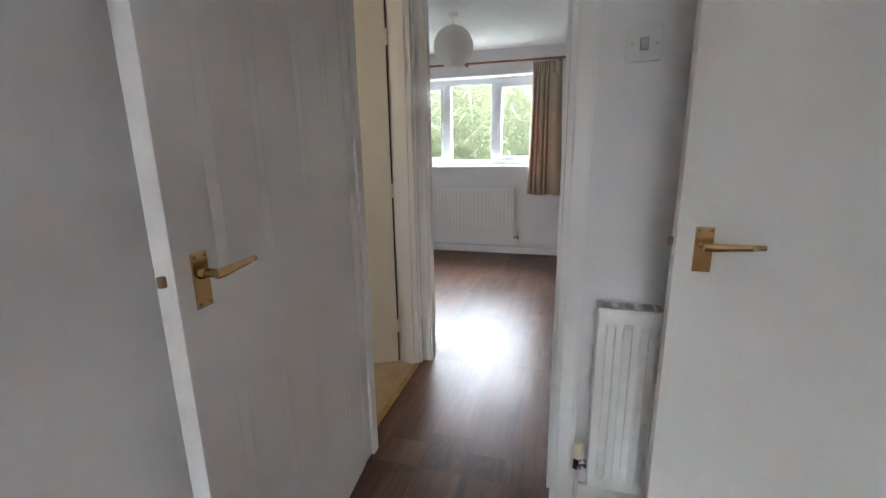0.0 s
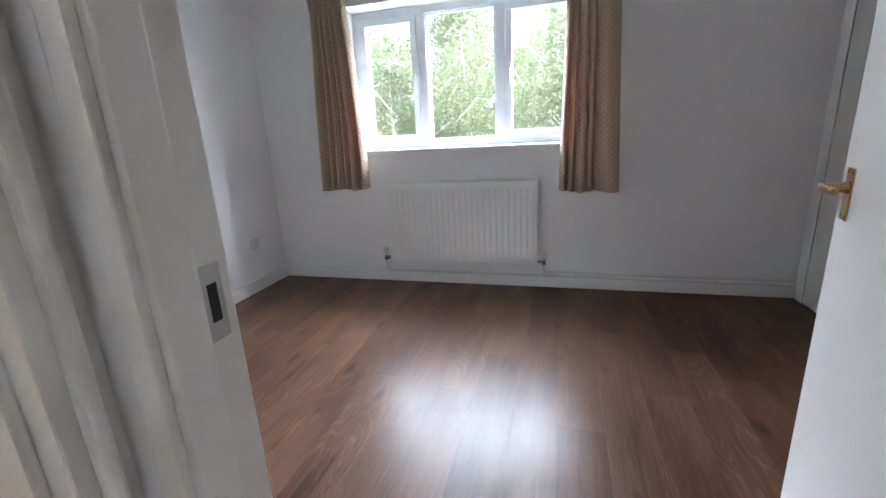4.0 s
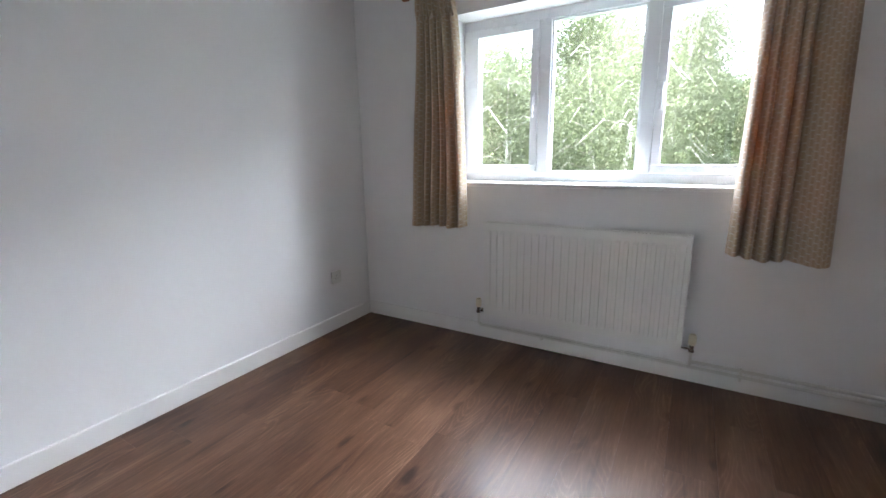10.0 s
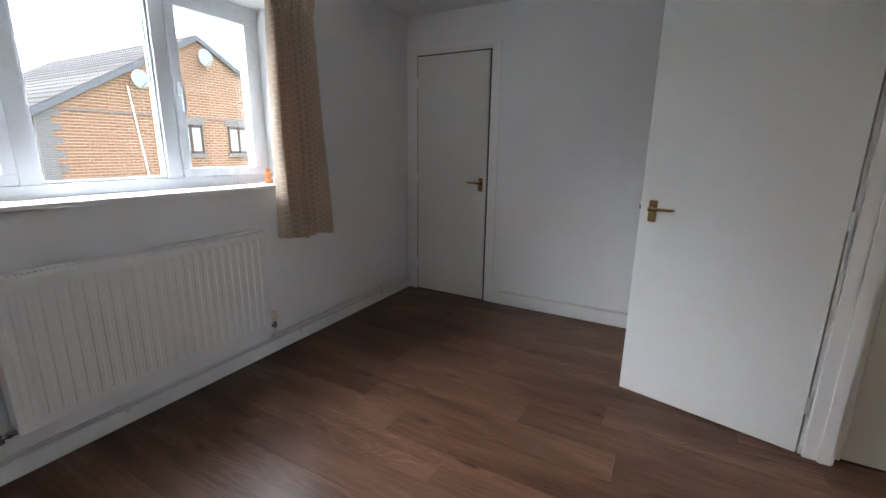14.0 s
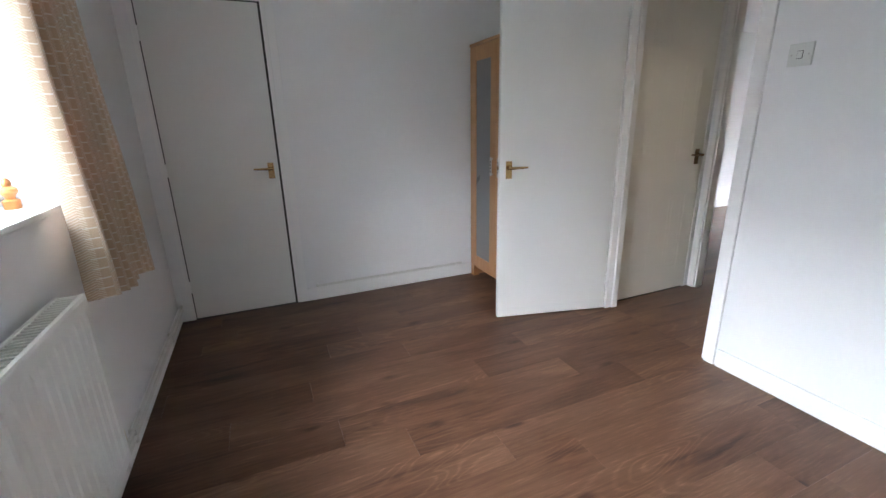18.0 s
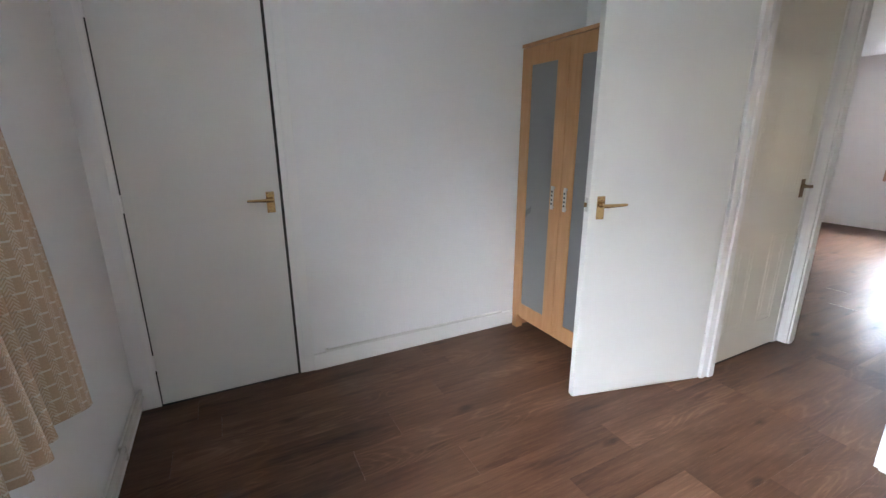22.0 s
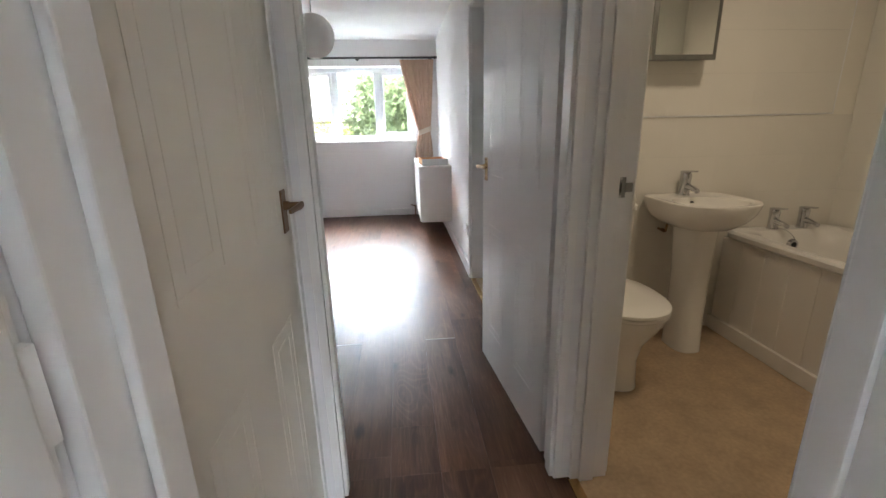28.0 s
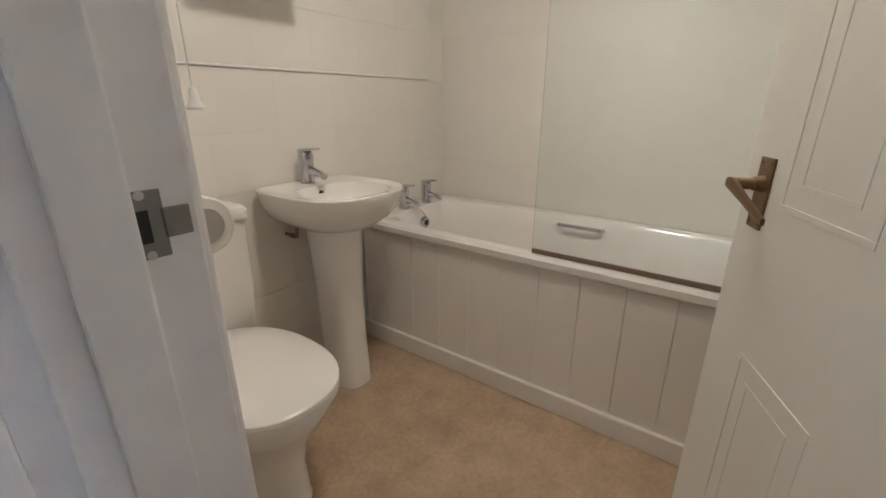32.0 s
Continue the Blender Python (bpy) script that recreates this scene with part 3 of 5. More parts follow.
door("door_bedroom", (0.030, 2.262), 75.9, 0.757, 1.99, False, "white flush bedroom door standing open into the room", DOORPAINT, crack=(-0.004, 0.01, -0.0275, -0.0205), hside=-1, plate=STEEL)
door("door_living", (-0.729, 1.242), -84.6, 0.775, 1.99, True, "white six-panel door open against the living room wall", GLOSS, hz=1.0, hinges=0)
door("door_bathroom", (-0.905, 2.092), 204.2, 0.735, 1.99, True, "cream six-panel bathroom door standing open inwards", HALLDOOR, brass=OLDBRASS, snib=True, hz=0.985, crack=(-0.009, -0.0008, -0.012, 0.014))
door("door_hall_cupboard", (0.077, 2.105), -90.0, 0.70, 1.985, True, "cream gloss six-panel hall cupboard door, shut", HALLDOOR, sides=(-1,), brass=OLDBRASS, hz=1.0)
door("door_closet", (1.105, 4.866), -90.6, 0.6505, 2.002, False, "white flush bedroom cupboard door, shut", DOORPAINT, sides=(-1,), hinges=0, inset=0.047)
# dark strips added to paint the shade in the closet door's gap
e = thing("closet_gap_shade", "dark strips for the shade in the gap round the cupboard door", "door seal", kind="structure")
for q in ((4.2015, 4.2145, 0.0, 2.011), (4.2015, 4.872, 2.003, 2.0115), (4.8675, 4.8715, 0.0, 2.003)):
    part("strip", box(B(), BE + 0.003, BE + 0.05, *q), DARKGAP, e)
e = thing("closet_hinges", "white painted butt hinges of the cupboard door", "hinge", kind="structure")
for z in (0.24, 1.02, 1.80):
    part("hinge", cyl(B(), (BE - 0.0015, 4.8695, z - 0.04), (BE - 0.0015, 4.8695, z + 0.04), 0.0055), GLOSS, e, smooth=True)
bm = box(B(), BE - 0.006, BE - 0.0004, 4.125, 4.172, 0.0, 2.085, 0.002)
box(bm, BE - 0.006, BE - 0.0004, 4.172, 4.93, 2.042, 2.085, 0.002)
tagged(part("trim_closet", bm, GLOSS), "thin white painted architrave round the cupboard door", "trim", kind="structure")
door("door_lobby", (1.028, 1.03), 180.0, 0.768, 1.99, False, "white flush lobby door standing open before a radiator", DOORPAINT, hz=0.995)


# ---- windows ----
def window(name, x0, x1, z0, z1, y, out, splits, label, opener=(1, 0, 1)):
    """A white three-light casement in the plane y; out is +1 where outdoors lies towards +y."""
    e = thing(name, label, "window", kind="structure")
    d0, d1 = (y - 0.035, y + 0.035)

    def put(nm, a, b, c, d, p=d0, q=d1, bev=0.004, par=e, mt=None):
        return part(nm, box(B(), a, b, p, q, c, d, bev), mt or UPVC, par)

    fr = 0.055
    put("window_frame", x0, x1, z0, z0 + fr)
    put("window_frame", x0, x1, z1 - fr, z1)
    put("window_frame", x0, x0 + fr, z0 + fr, z1 - fr)
    put("window_frame", x1 - fr, x1, z0 + fr, z1 - fr)
    edges = [x0 + fr] + [v for s in splits for v in (s - 0.035, s + 0.035)] + [x1 - fr]
    for s in splits:
        put("mullion", s - 0.035, s + 0.035, z0 + fr, z1 - fr)
    yi = -out
    for k in range(len(splits) + 1):
        a, b, c, d = edges[2 * k], edges[2 * k + 1], z0 + fr, z1 - fr
        if opener[k]:
            s = put("sash", a + 0.003, b - 0.003, c + 0.003, c + 0.048, y - 0.045 if yi < 0 else y - 0.02, y + 0.02 if yi < 0 else y + 0.045)
            for q in ((a + 0.003, b - 0.003, d - 0.048, d - 0.003), (a + 0.003, a + 0.048, c + 0.048, d - 0.048), (b - 0.048, b - 0.003, c + 0.048, d - 0.048)):
                put("rail", *q, y - 0.045 if yi < 0 else y - 0.02, y + 0.02 if yi < 0 else y + 0.045, par=s)
            a, b, c, d = a + 0.044, b - 0.044, c + 0.044, d - 0.044
            hx = (b + 0.016) if k == 0 else (a - 0.016)
            zz = (c + d) / 2
            hb = B()
            box(hb, hx - 0.011, hx + 0.011, y + yi * 0.062 - 0.012, y + yi * 0.062 + 0.016, zz - 0.035, zz + 0.035, 0.004)
            hnd = part("handle", hb, UPVC, s, "white window handle")
            part("grip", box(B(), hx - 0.008, hx + 0.008, y + yi * 0.075 - 0.008, y + yi * 0.075 + 0.008, zz - 0.11, zz + 0.012, 0.005), UPVC, hnd)
        else:
            for q in ((a, b, c, c + 0.012), (a, b, d - 0.012, d), (a, a + 0.012, c + 0.012, d - 0.012), (b - 0.012, b, c + 0.012, d - 0.012)):
                put("bead", *q, y - 0.022, y + 0.022, 0.003)
            a, b, c, d = a + 0.008, b - 0.008, c + 0.008, d - 0.008
        g = put("pane", a, b, c, d, y - 0.003, y + 0.003, 0, mt=GLASS)
        g.visible_shadow = False
        gk = 0.004
        for q in ((a, b, c, c + gk), (a, b, d - gk, d), (a, a + gk, c, d), (b - gk, b, c, d)):
            put("gasket", *q, y - 0.0075, y + 0.0075, 0, mt=DARKGAP, par=g)
    return e


window("window_1", WIN[0], WIN[1], 1.045, WIN[3], 5.19, 1, (-1.405, -0.825), "white plastic three-light casement window over trees")
window("window_2", LWIN[0], LWIN[1], 1.05, LWIN[3], -3.76, -1, (0.03, 0.60), "white plastic three-light living room window")
window("window_3", KWIN[0], KWIN[1], 1.07, KWIN[3], -3.76, -1, (-1.5,), "white plastic kitchen window behind a blind", (1, 1))
bm = box(B(), WIN[0] - 0.0, WIN[1] + 0.0, BN - 0.018, 5.16, 1.022, 1.045, 0.006)
tagged(part("window_sill_bedroom", bm, GLOSS), "white gloss painted window board", "window sill", kind="structure")
bm = box(B(), LWIN[0] - 0.04, LWIN[1] + 0.04, -3.73, LS + 0.025, 1.028, 1.05, 0.006)
tagged(part("window_sill_living", bm, GLOSS), "white gloss painted living room window board", "window sill", kind="structure")


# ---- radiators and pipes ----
# near-black colour puts the shade between the grille slats into the fins
CONVECTOR = mat("shaded_convector_fins", (0.05, 0.05, 0.048), 0.7, 0.2, 30.0)


def radiator(name, m, w, h, flutes, label, depth=0.10, double=True):
    """Local: back at y = 0, front towards -y, x from 0 to w, z from 0 to h."""
    e = thing(name, label, "radiator", m)
    fl = (w - 0.03) / flutes

    def panel(y, par):
        pn = part("panel", box(B(), 0.0, w, y, y + 0.012, 0.0, h, 0.006), RADPAINT, par)
        for i in range(flutes):
            bm = B()
            a = 0.015 + i * fl
            rings = []
            for z, k in ((0.035, 0.0), (0.055, 1.0), (h - 0.055, 1.0), (h - 0.035, 0.0)):
                rings.append([(a + fl * 0.16, y + 0.001, z), (a + fl * 0.30, y - 0.0046 * k + 0.0005, z), (a + fl * 0.70, y - 0.0046 * k + 0.0005, z), (a + fl * 0.84, y + 0.001, z)])
            part("flute", loft(bm, rings), RADPAINT, pn)
        return pn

    panel(-depth, e)
    if double:
        part("back_panel", box(B(), 0, w, -0.035, -0.022, 0, h, 0.005), RADPAINT, e)
    for x in (0.0, w - 0.012):
        part("side_cap", box(B(), x, x + 0.012, -depth + 0.004, -0.026, 0.025, h + 0.004, 0.004), RADPAINT, e)
    g = part("grille", box(B(), 0.0, w, -depth + 0.002, -depth + 0.014, h - 0.004, h + 0.006, 0.002), RADPAINT, e)
    part("rail", box(B(), 0.0, w, -0.034, -0.024, h - 0.004, h + 0.006, 0.002), RADPAINT, g)
    n = max(6, int(w / 0.019))
    for i in range(n + 1):
        x = 0.004 + (w - 0.008) * i / n
        part("slat", box(B(), x - 0.0028, x + 0.0028, -depth + 0.012, -0.033, h - 0.003, h + 0.003), RADPAINT, g)
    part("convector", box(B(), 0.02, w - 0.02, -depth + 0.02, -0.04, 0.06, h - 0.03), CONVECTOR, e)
    for x in (0.12, w - 0.12):
        part("bracket", box(B(), x - 0.015, x + 0.015, -0.03, -0.001, 0.08, h - 0.08), RADPAINT, e)
    return e


def valve(name, m, label, thermo=True):
    """A radiator valve; local origin where its tail leaves the pipe."""
    e = thing(name, label, "radiator valve", m)
    bm = B()
    cyl(bm, (0, 0, -0.07), (0, 0, 0.0), 0.0075)
    part("tail_pipe", bm, COPPER_PAINT, e, smooth=True)
    bm = B()
    cyl(bm, (0, 0, 0), (0, 0, 0.04), 0.012)
    cyl(bm, (0, 0, 0.02), (-0.05, 0, 0.02), 0.010)
    cyl(bm, (0, 0, 0.0), (0, 0, 0.012), 0.015, seg=6)
    cyl(bm, (-0.02, 0, 0.02), (-0.034, 0, 0.02), 0.0145, seg=6)
    part("valve_body", bm, CHROME, e, smooth=True)
    bm = B()
    r = [(0.013, 0.038), (0.0165, 0.045), (0.0165, 0.088), (0.0145, 0.096), (0.004, 0.097)]
    loft(bm, [oval(0, 0, z, q, q, 18) for q, z in r])
    cap = part("cap", bm, CREAMPLASTIC, e, "yellowed plastic valve cap", smooth=True)
    for a in range(0, 360, 45):
        c, s = math.cos(radians(a)) * 0.0168, math.sin(radians(a)) * 0.0168
        part("rib", box(B(), c - 0.0018, c + 0.0018, s - 0.0018, s + 0.0018, 0.048, 0.085), CREAMPLASTIC, cap)
    return e


radiator("radiator", pose(-1.672, BN, 0.205), 1.13, 0.595, 25, "white steel double-panel radiator under the bedroom window")
valve("radiator_valve", pose(-0.495, 4.905, 0.195), "chrome radiator valve with a yellowed plastic cap")
valve("radiator_valve", pose(-1.72, 4.905, 0.195, 0, 0, 180), "chrome lockshield valve with a yellowed plastic cap")
radiator("radiator", pose(0.115, LN, 0.165), 0.62, 0.605, 13, "white steel double-panel radiator behind the lobby door", 0.105)
valve("radiator_valve", pose(0.085, LN - 0.065, 0.20, 0, 0, 180), "chrome radiator valve with a yellowed plastic cap")


def pipe(name, pts, r, label):
    return tagged(part(name, tube(B(), pts, r), COPPER_PAINT, smooth=True), label, "pipe")


def clip(m):
    e = thing("pipe_clip", "small white painted pipe clip", "pipe clip", m, group="pipe clips")
    part("saddle", box(B(), -0.006, 0.006, -0.028, 0.0, -0.014, 0.014, 0.003), COPPER_PAINT, e)
    return e


yp = BN - T - 0.016
pipe("heating_pipe", [(-0.495, 4.905, 0.125), (-0.495, yp, 0.126), (BE - 0.03, yp, 0.126)], 0.0085, "thin white painted heating pipe along the skirting")
pipe("heating_pipe", [(-1.72, 4.905, 0.125), (-1.72, yp, 0.094), (BE - 0.03, yp, 0.094)], 0.0085, "thin white painted heating pipe along the skirting")
for x, z in ((-1.3, 0.086), (-0.27, 0.122), (-0.27, 0.086), (0.62, 0.122), (0.62, 0.086)):
    clip(pose(x, BN - T, z))
pipe("heating_pipe", [(BE - T + 0.004, 4.052, 0.116), (BE - T - 0.011, 4.05, 0.116), (BE - T - 0.011, 2.85, 0.116)], 0.0095, "white painted pipe on the skirting by the cupboard")
pipe("heating_pipe", [(0.085, LN - 0.065, 0.13), (0.085, LN - 0.065, 0.0)], 0.0075, "white painted pipe rising from the floor")


def cloth(name, base, thread, orange, stripe=0.034, col=0.046):
    """Woven curtain cloth with pale dashed weft threads; daylight glows through it."""
    m = bpy.data.materials.new(name)
    m.use_nodes = True
    n, l = m.node_tree.nodes, m.node_tree.links
    out, b = n["Material Output"], n["Principled BSDF"]
    tc, sep = n.new("ShaderNodeTexCoord"), n.new("ShaderNodeSeparateXYZ")
    l.new(tc.outputs["UV"], sep.inputs[0])

    def mth(op, a, c=0.0, d=None):
        q = n.new("ShaderNodeMath")
        q.operation = op
        for i, v in enumerate((a, c, d)):
            if v is None:
                continue
            if isinstance(v, (int, float)):
                q.inputs[i].default_value = v
            else:
                l.new(v, q.inputs[i])
        return q.outputs[0]

    column = mth("FLOOR", mth("DIVIDE", sep.outputs[0], col))
    row = mth("FRACT", mth("ADD", mth("DIVIDE", sep.outputs[1], stripe), mth("MULTIPLY", column, 0.5)))
    line = mth("LESS_THAN", row, 0.115)
    side = mth("FRACT", mth("DIVIDE", sep.outputs[0], col))
    plait = mth("LESS_THAN", side, 0.52)
    dash = mth("GREATER_THAN", side, 0.30)
    slope = mth("ABSOLUTE", mth("SUBTRACT", side, 0.26))
    chev = mth("GREATER_THAN", mth("FRACT", mth("DIVIDE", mth("ADD", sep.outputs[1], mth("MULTIPLY", slope, col)), 0.0085)), 0.48)
    k = mth("MAXIMUM", mth("MULTIPLY", line, dash), mth("MULTIPLY", mth("MULTIPLY", plait, chev), 0.5))
    no = n.new("ShaderNodeTexNoise")
    no.inputs["Scale"].default_value, no.inputs["Detail"].default_value = 260, 3
    l.new(tc.outputs["UV"], no.inputs["Vector"])
    mix = n.new("ShaderNodeMix")
    mix.data_type = "RGBA"
    mix.inputs["A"].default_value, mix.inputs["B"].default_value = (*base, 1), (*thread, 1)
    l.new(k, mix.inputs["Factor"])
    sh = n.new("ShaderNodeVectorMath")
    sh.operation = "SCALE"
    l.new(mix.outputs["Result"], sh.inputs[0])
    l.new(mth("ADD", mth("MULTIPLY", no.outputs["Fac"], 0.5), 0.75), sh.inputs["Scale"])
    l.new(sh.outputs[0], b.inputs["Base Color"])
    b.inputs["Roughness"].default_value = 0.85
    b.inputs["Sheen Weight"].default_value = 0.25
    bp = n.new("ShaderNodeBump")
    bp.inputs["Distance"].default_value = 0.0012
    l.new(mth("ADD", k, mth("MULTIPLY", no.outputs["Fac"], 0.4)), bp.inputs["Height"])
    l.new(bp.outputs[0], b.inputs["Normal"])
    tr, ms = n.new("ShaderNodeBsdfTranslucent"), n.new("ShaderNodeMixShader")
    tm = n.new("ShaderNodeMix")
    tm.data_type = "RGBA"
    tm.inputs["A"].default_value, tm.inputs["B"].default_value = (*orange, 1), (*[c * 0.25 for c in orange], 1)
    l.new(line, tm.inputs["Factor"])
    l.new(tm.outputs["Result"], tr.inputs["Color"])
    ms.inputs["Fac"].default_value = 0.12
    l.new(b.outputs[0], ms.inputs[1]), l.new(tr.outputs[0], ms.inputs[2])
    l.new(ms.outputs[0], out.inputs["Surface"])
    return m


CURTAIN = cloth("beige_woven_curtain", (0.45, 0.338, 0.238), (0.71, 0.63, 0.52), (0.80, 0.36, 0.12))
CURTAIN2 = cloth("pink_beige_curtain", (0.50, 0.34, 0.245), (0.56, 0.40, 0.30), (0.7, 0.4, 0.25), 0.03)
TIEBACK = mat("cream_tieback_cloth", (0.70, 0.62, 0.52), 0.8, 0.05, 20.0)


def curtain(name, edges, y, folds, amp, z0, z1, side, label, material, seed, flip=1, pinch=None, width=None, flare=0.0, fw=None, tuck=0.0):
    """A pleated curtain. edges(v) are its sides at v from 0 (foot) to 1 (head)."""
    e = thing(name, label, "curtain")
    rng = random.Random(seed)
    ph = [rng.uniform(0, 6.28) for _ in range(4)]
    fs = [rng.uniform(0.6, 1.5) for _ in range(folds)]
    hs = [rng.uniform(0.75, 1.15) for _ in range(folds)]
    fs = fw or fs
    tot = [0.0]
    for q in fs:
        tot.append(tot[-1] + q)
    tot = [q / tot[-1] for q in tot]

    def depth(u, v):
        i = max(j for j in range(folds) if u >= tot[j] - 1e-9)
        f = (u - tot[i]) / (tot[i + 1] - tot[i])
        g = hs[i] * max(0.0, math.sin(math.pi * f)) ** 0.7 - 0.5
        k = 0.55 + 0.45 * (1 - v)
        if pinch is not None:
            k *= 0.35 + 0.65 * min(1, abs(v - pinch) / 0.22)
        if v > 0.95:
            g = g * 0.6 + 0.5 * math.sin(math.pi * f * 3)
        return y - flip * (amp * g * k + flare * (1 - v) ** 1.5 - tuck * (1 - u) ** 2 * (1 - 0.6 * v) + 0.006 * math.sin(5 * u + 3 * v + ph[0]) + 0.004 * math.sin(9 * v + 7 * u + ph[1]))

    bm = B()
    sheet(bm, edges, lambda u, v: z0 + (z1 - z0) * v + (0.006 * math.sin(11 * u + ph[2]) * (1 - v)), depth, 0.0035 * flip, 18 * folds, 22)
    bm.faces.ensure_lookup_table()
    uv = bm.loops.layers.uv.new("weave")
    true = width or 0.95
    nx = 18 * folds
    bm.verts.index_update()
    for f in bm.faces:
        for lp in f.loops:
            i = lp.vert.index // 2
            lp[uv].uv = ((i % (nx + 1)) / nx * true, (i // (nx + 1)) / 22 * (z1 - z0))
    part("cloth", bm, material, e, smooth=True)
    return e


def pole(name, x0, x1, y, z, r, wall_y, rings, label, material, brackets):
    e = thing(name, label, "curtain pole")
    part("rod", cyl(B(), (x0, y, z), (x1, y, z), r, seg=18), material, e, smooth=True)
    for x, s in ((x0, -1), (x1, 1)):
        bm = B()
        loft(bm, [[(x + s * d, y + q * math.cos(a * math.pi / 8), z + q * math.sin(a * math.pi / 8)) for a in range(16)] for d, q in ((-0.004, r * 1.05), (0.0, r * 1.35), (0.02, r * 1.35), (0.026, r * 0.9), (0.034, r * 1.25), (0.042, r * 0.8))])
        part("finial", bm, material, e, smooth=True)
    for x in brackets:
        bm = B()
        cyl(bm, (x, y, z), (x, wall_y, z), r * 0.6)
        cyl(bm, (x, wall_y - math.copysign(0.006, wall_y - y), z), (x, wall_y, z), r * 1.8)
        part("bracket", bm, material, e, smooth=True)
    for x in rings:
        bm = B()
        pts = [(x, y + 1.75 * r * math.cos(a), z - 0.4 * r + 1.75 * r * math.sin(a)) for a in [2 * math.pi * i / 16 for i in range(17)]]
        for a, b in zip(pts, pts[1:]):
            cyl(bm, a, b, r * 0.33, seg=6)
        cyl(bm, (x, y, z - 2.1 * r), (x, y, z - 2.9 * r), r * 0.14, seg=6)
        part("ring", bm, material, e, smooth=True)
    return e


# ---- bedroom ----
PY = 4.885
rings_l = [-2.12 + 0.27 * i / 6 for i in range(7)]
rings_r = [-0.375 + 0.27 * i / 6 for i in range(7)]
pole("curtain_pole", -2.20, -0.085, PY, 2.165, 0.0115, BN, rings_l + rings_r, "red-brown wooden curtain pole with rings over the window", POLEWOOD, (-2.16, -1.12, -0.10))
curtain("curtain", lambda v: (-2.19 + 0.055 * v, -1.80 - 0.075 * v + 0.02 * math.sin(3 * v)), PY - 0.015, 6, 0.09, 0.765, 2.135, -1, "beige woven curtain with pale dashes, drawn open", CURTAIN, 3, flare=0.02, fw=(1.2, 0.7, 0.9, 0.6, 1.0, 0.8))
curtain("curtain", lambda v: (-0.405 + 0.03 * v, -0.025 - 0.05 * v), PY - 0.015, 5, 0.08, 0.728, 2.135, 1, "beige woven curtain with pale dashes, hanging by the cupboard", CURTAIN, 8, flare=0.05, fw=(0.6, 0.5, 0.75, 0.5, 1.7), tuck=0.062)


PAPER = bpy.data.materials.new("paper_lantern")
PAPER.use_nodes = True
pn, pl = PAPER.node_tree.nodes, PAPER.node_tree.links
pn["Principled BSDF"].inputs["Base Color"].default_value = (0.93, 0.92, 0.90, 1)
pn["Principled BSDF"].inputs["Roughness"].default_value = 0.85
ptr, pms, pno, pbp = pn.new("ShaderNodeBsdfTranslucent"), pn.new("ShaderNodeMixShader"), pn.new("ShaderNodeTexNoise"), pn.new("ShaderNodeBump")
ptr.inputs["Color"].default_value = (0.95, 0.94, 0.92, 1)
pms.inputs["Fac"].default_value = 0.5
pno.inputs["Scale"].default_value, pbp.inputs["Distance"].default_value = 45, 0.002
pl.new(pno.outputs["Fac"], pbp.inputs["Height"]), pl.new(pbp.outputs[0], pn["Principled BSDF"].inputs["Normal"])
pl.new(pn["Principled BSDF"].outputs[0], pms.inputs[1]), pl.new(ptr.outputs[0], pms.inputs[2])
pl.new(pms.outputs[0], pn["Material Output"].inputs["Surface"])


def lantern(name, m, r, drop, label):
    """A paper globe below a ceiling rose; the origin is the globe's centre."""
    e = thing(name, label, "pendant lamp", m)
    bm = B()
    n, k = 26, 36
    ringlist = []
    for j in range(n + 1):
        a = math.pi * (0.12 + 0.80 * j / n)
        w = 1.0 - 0.014 * (j % 2)
        ringlist.append([(r * w * math.sin(a) * math.cos(2 * math.pi * i / k), r * w * math.sin(a) * math.sin(2 * math.pi * i / k), r * math.cos(a)) for i in range(k)])
    loft(bm, ringlist, False, False)
    bmesh.ops.solidify(bm, geom=bm.faces[:], thickness=0.002)
    part("shade", bm, PAPER, e, "white ribbed paper globe shade", smooth=True)
    part("flex", cyl(B(), (0, 0, r * 0.6), (0, 0, drop - 0.02), 0.003, seg=8), PLASTIC, e)
    part("lamp_holder", cyl(B(), (0, 0, r * 0.35), (0, 0, r * 0.75), 0.018), PLASTIC, e, smooth=True)
    bm = B()
    loft(bm, [oval(0, 0, drop - z, q, q, 24) for q, z in ((0.012, 0.03), (0.035, 0.024), (0.042, 0.010), (0.042, 0.0005))])
    part("ceiling_rose", bm, PLASTIC, e, smooth=True)
    return e


lantern("pendant_lamp", pose(-0.933, 3.61, 2.065), 0.165, CZ - 2.065, "white round paper globe lamp hanging in the bedroom")
lantern("pendant_lamp", pose(0.42, -1.35, 1.935), 0.17, CZ - 1.935, "white round paper globe lamp hanging in the living room")


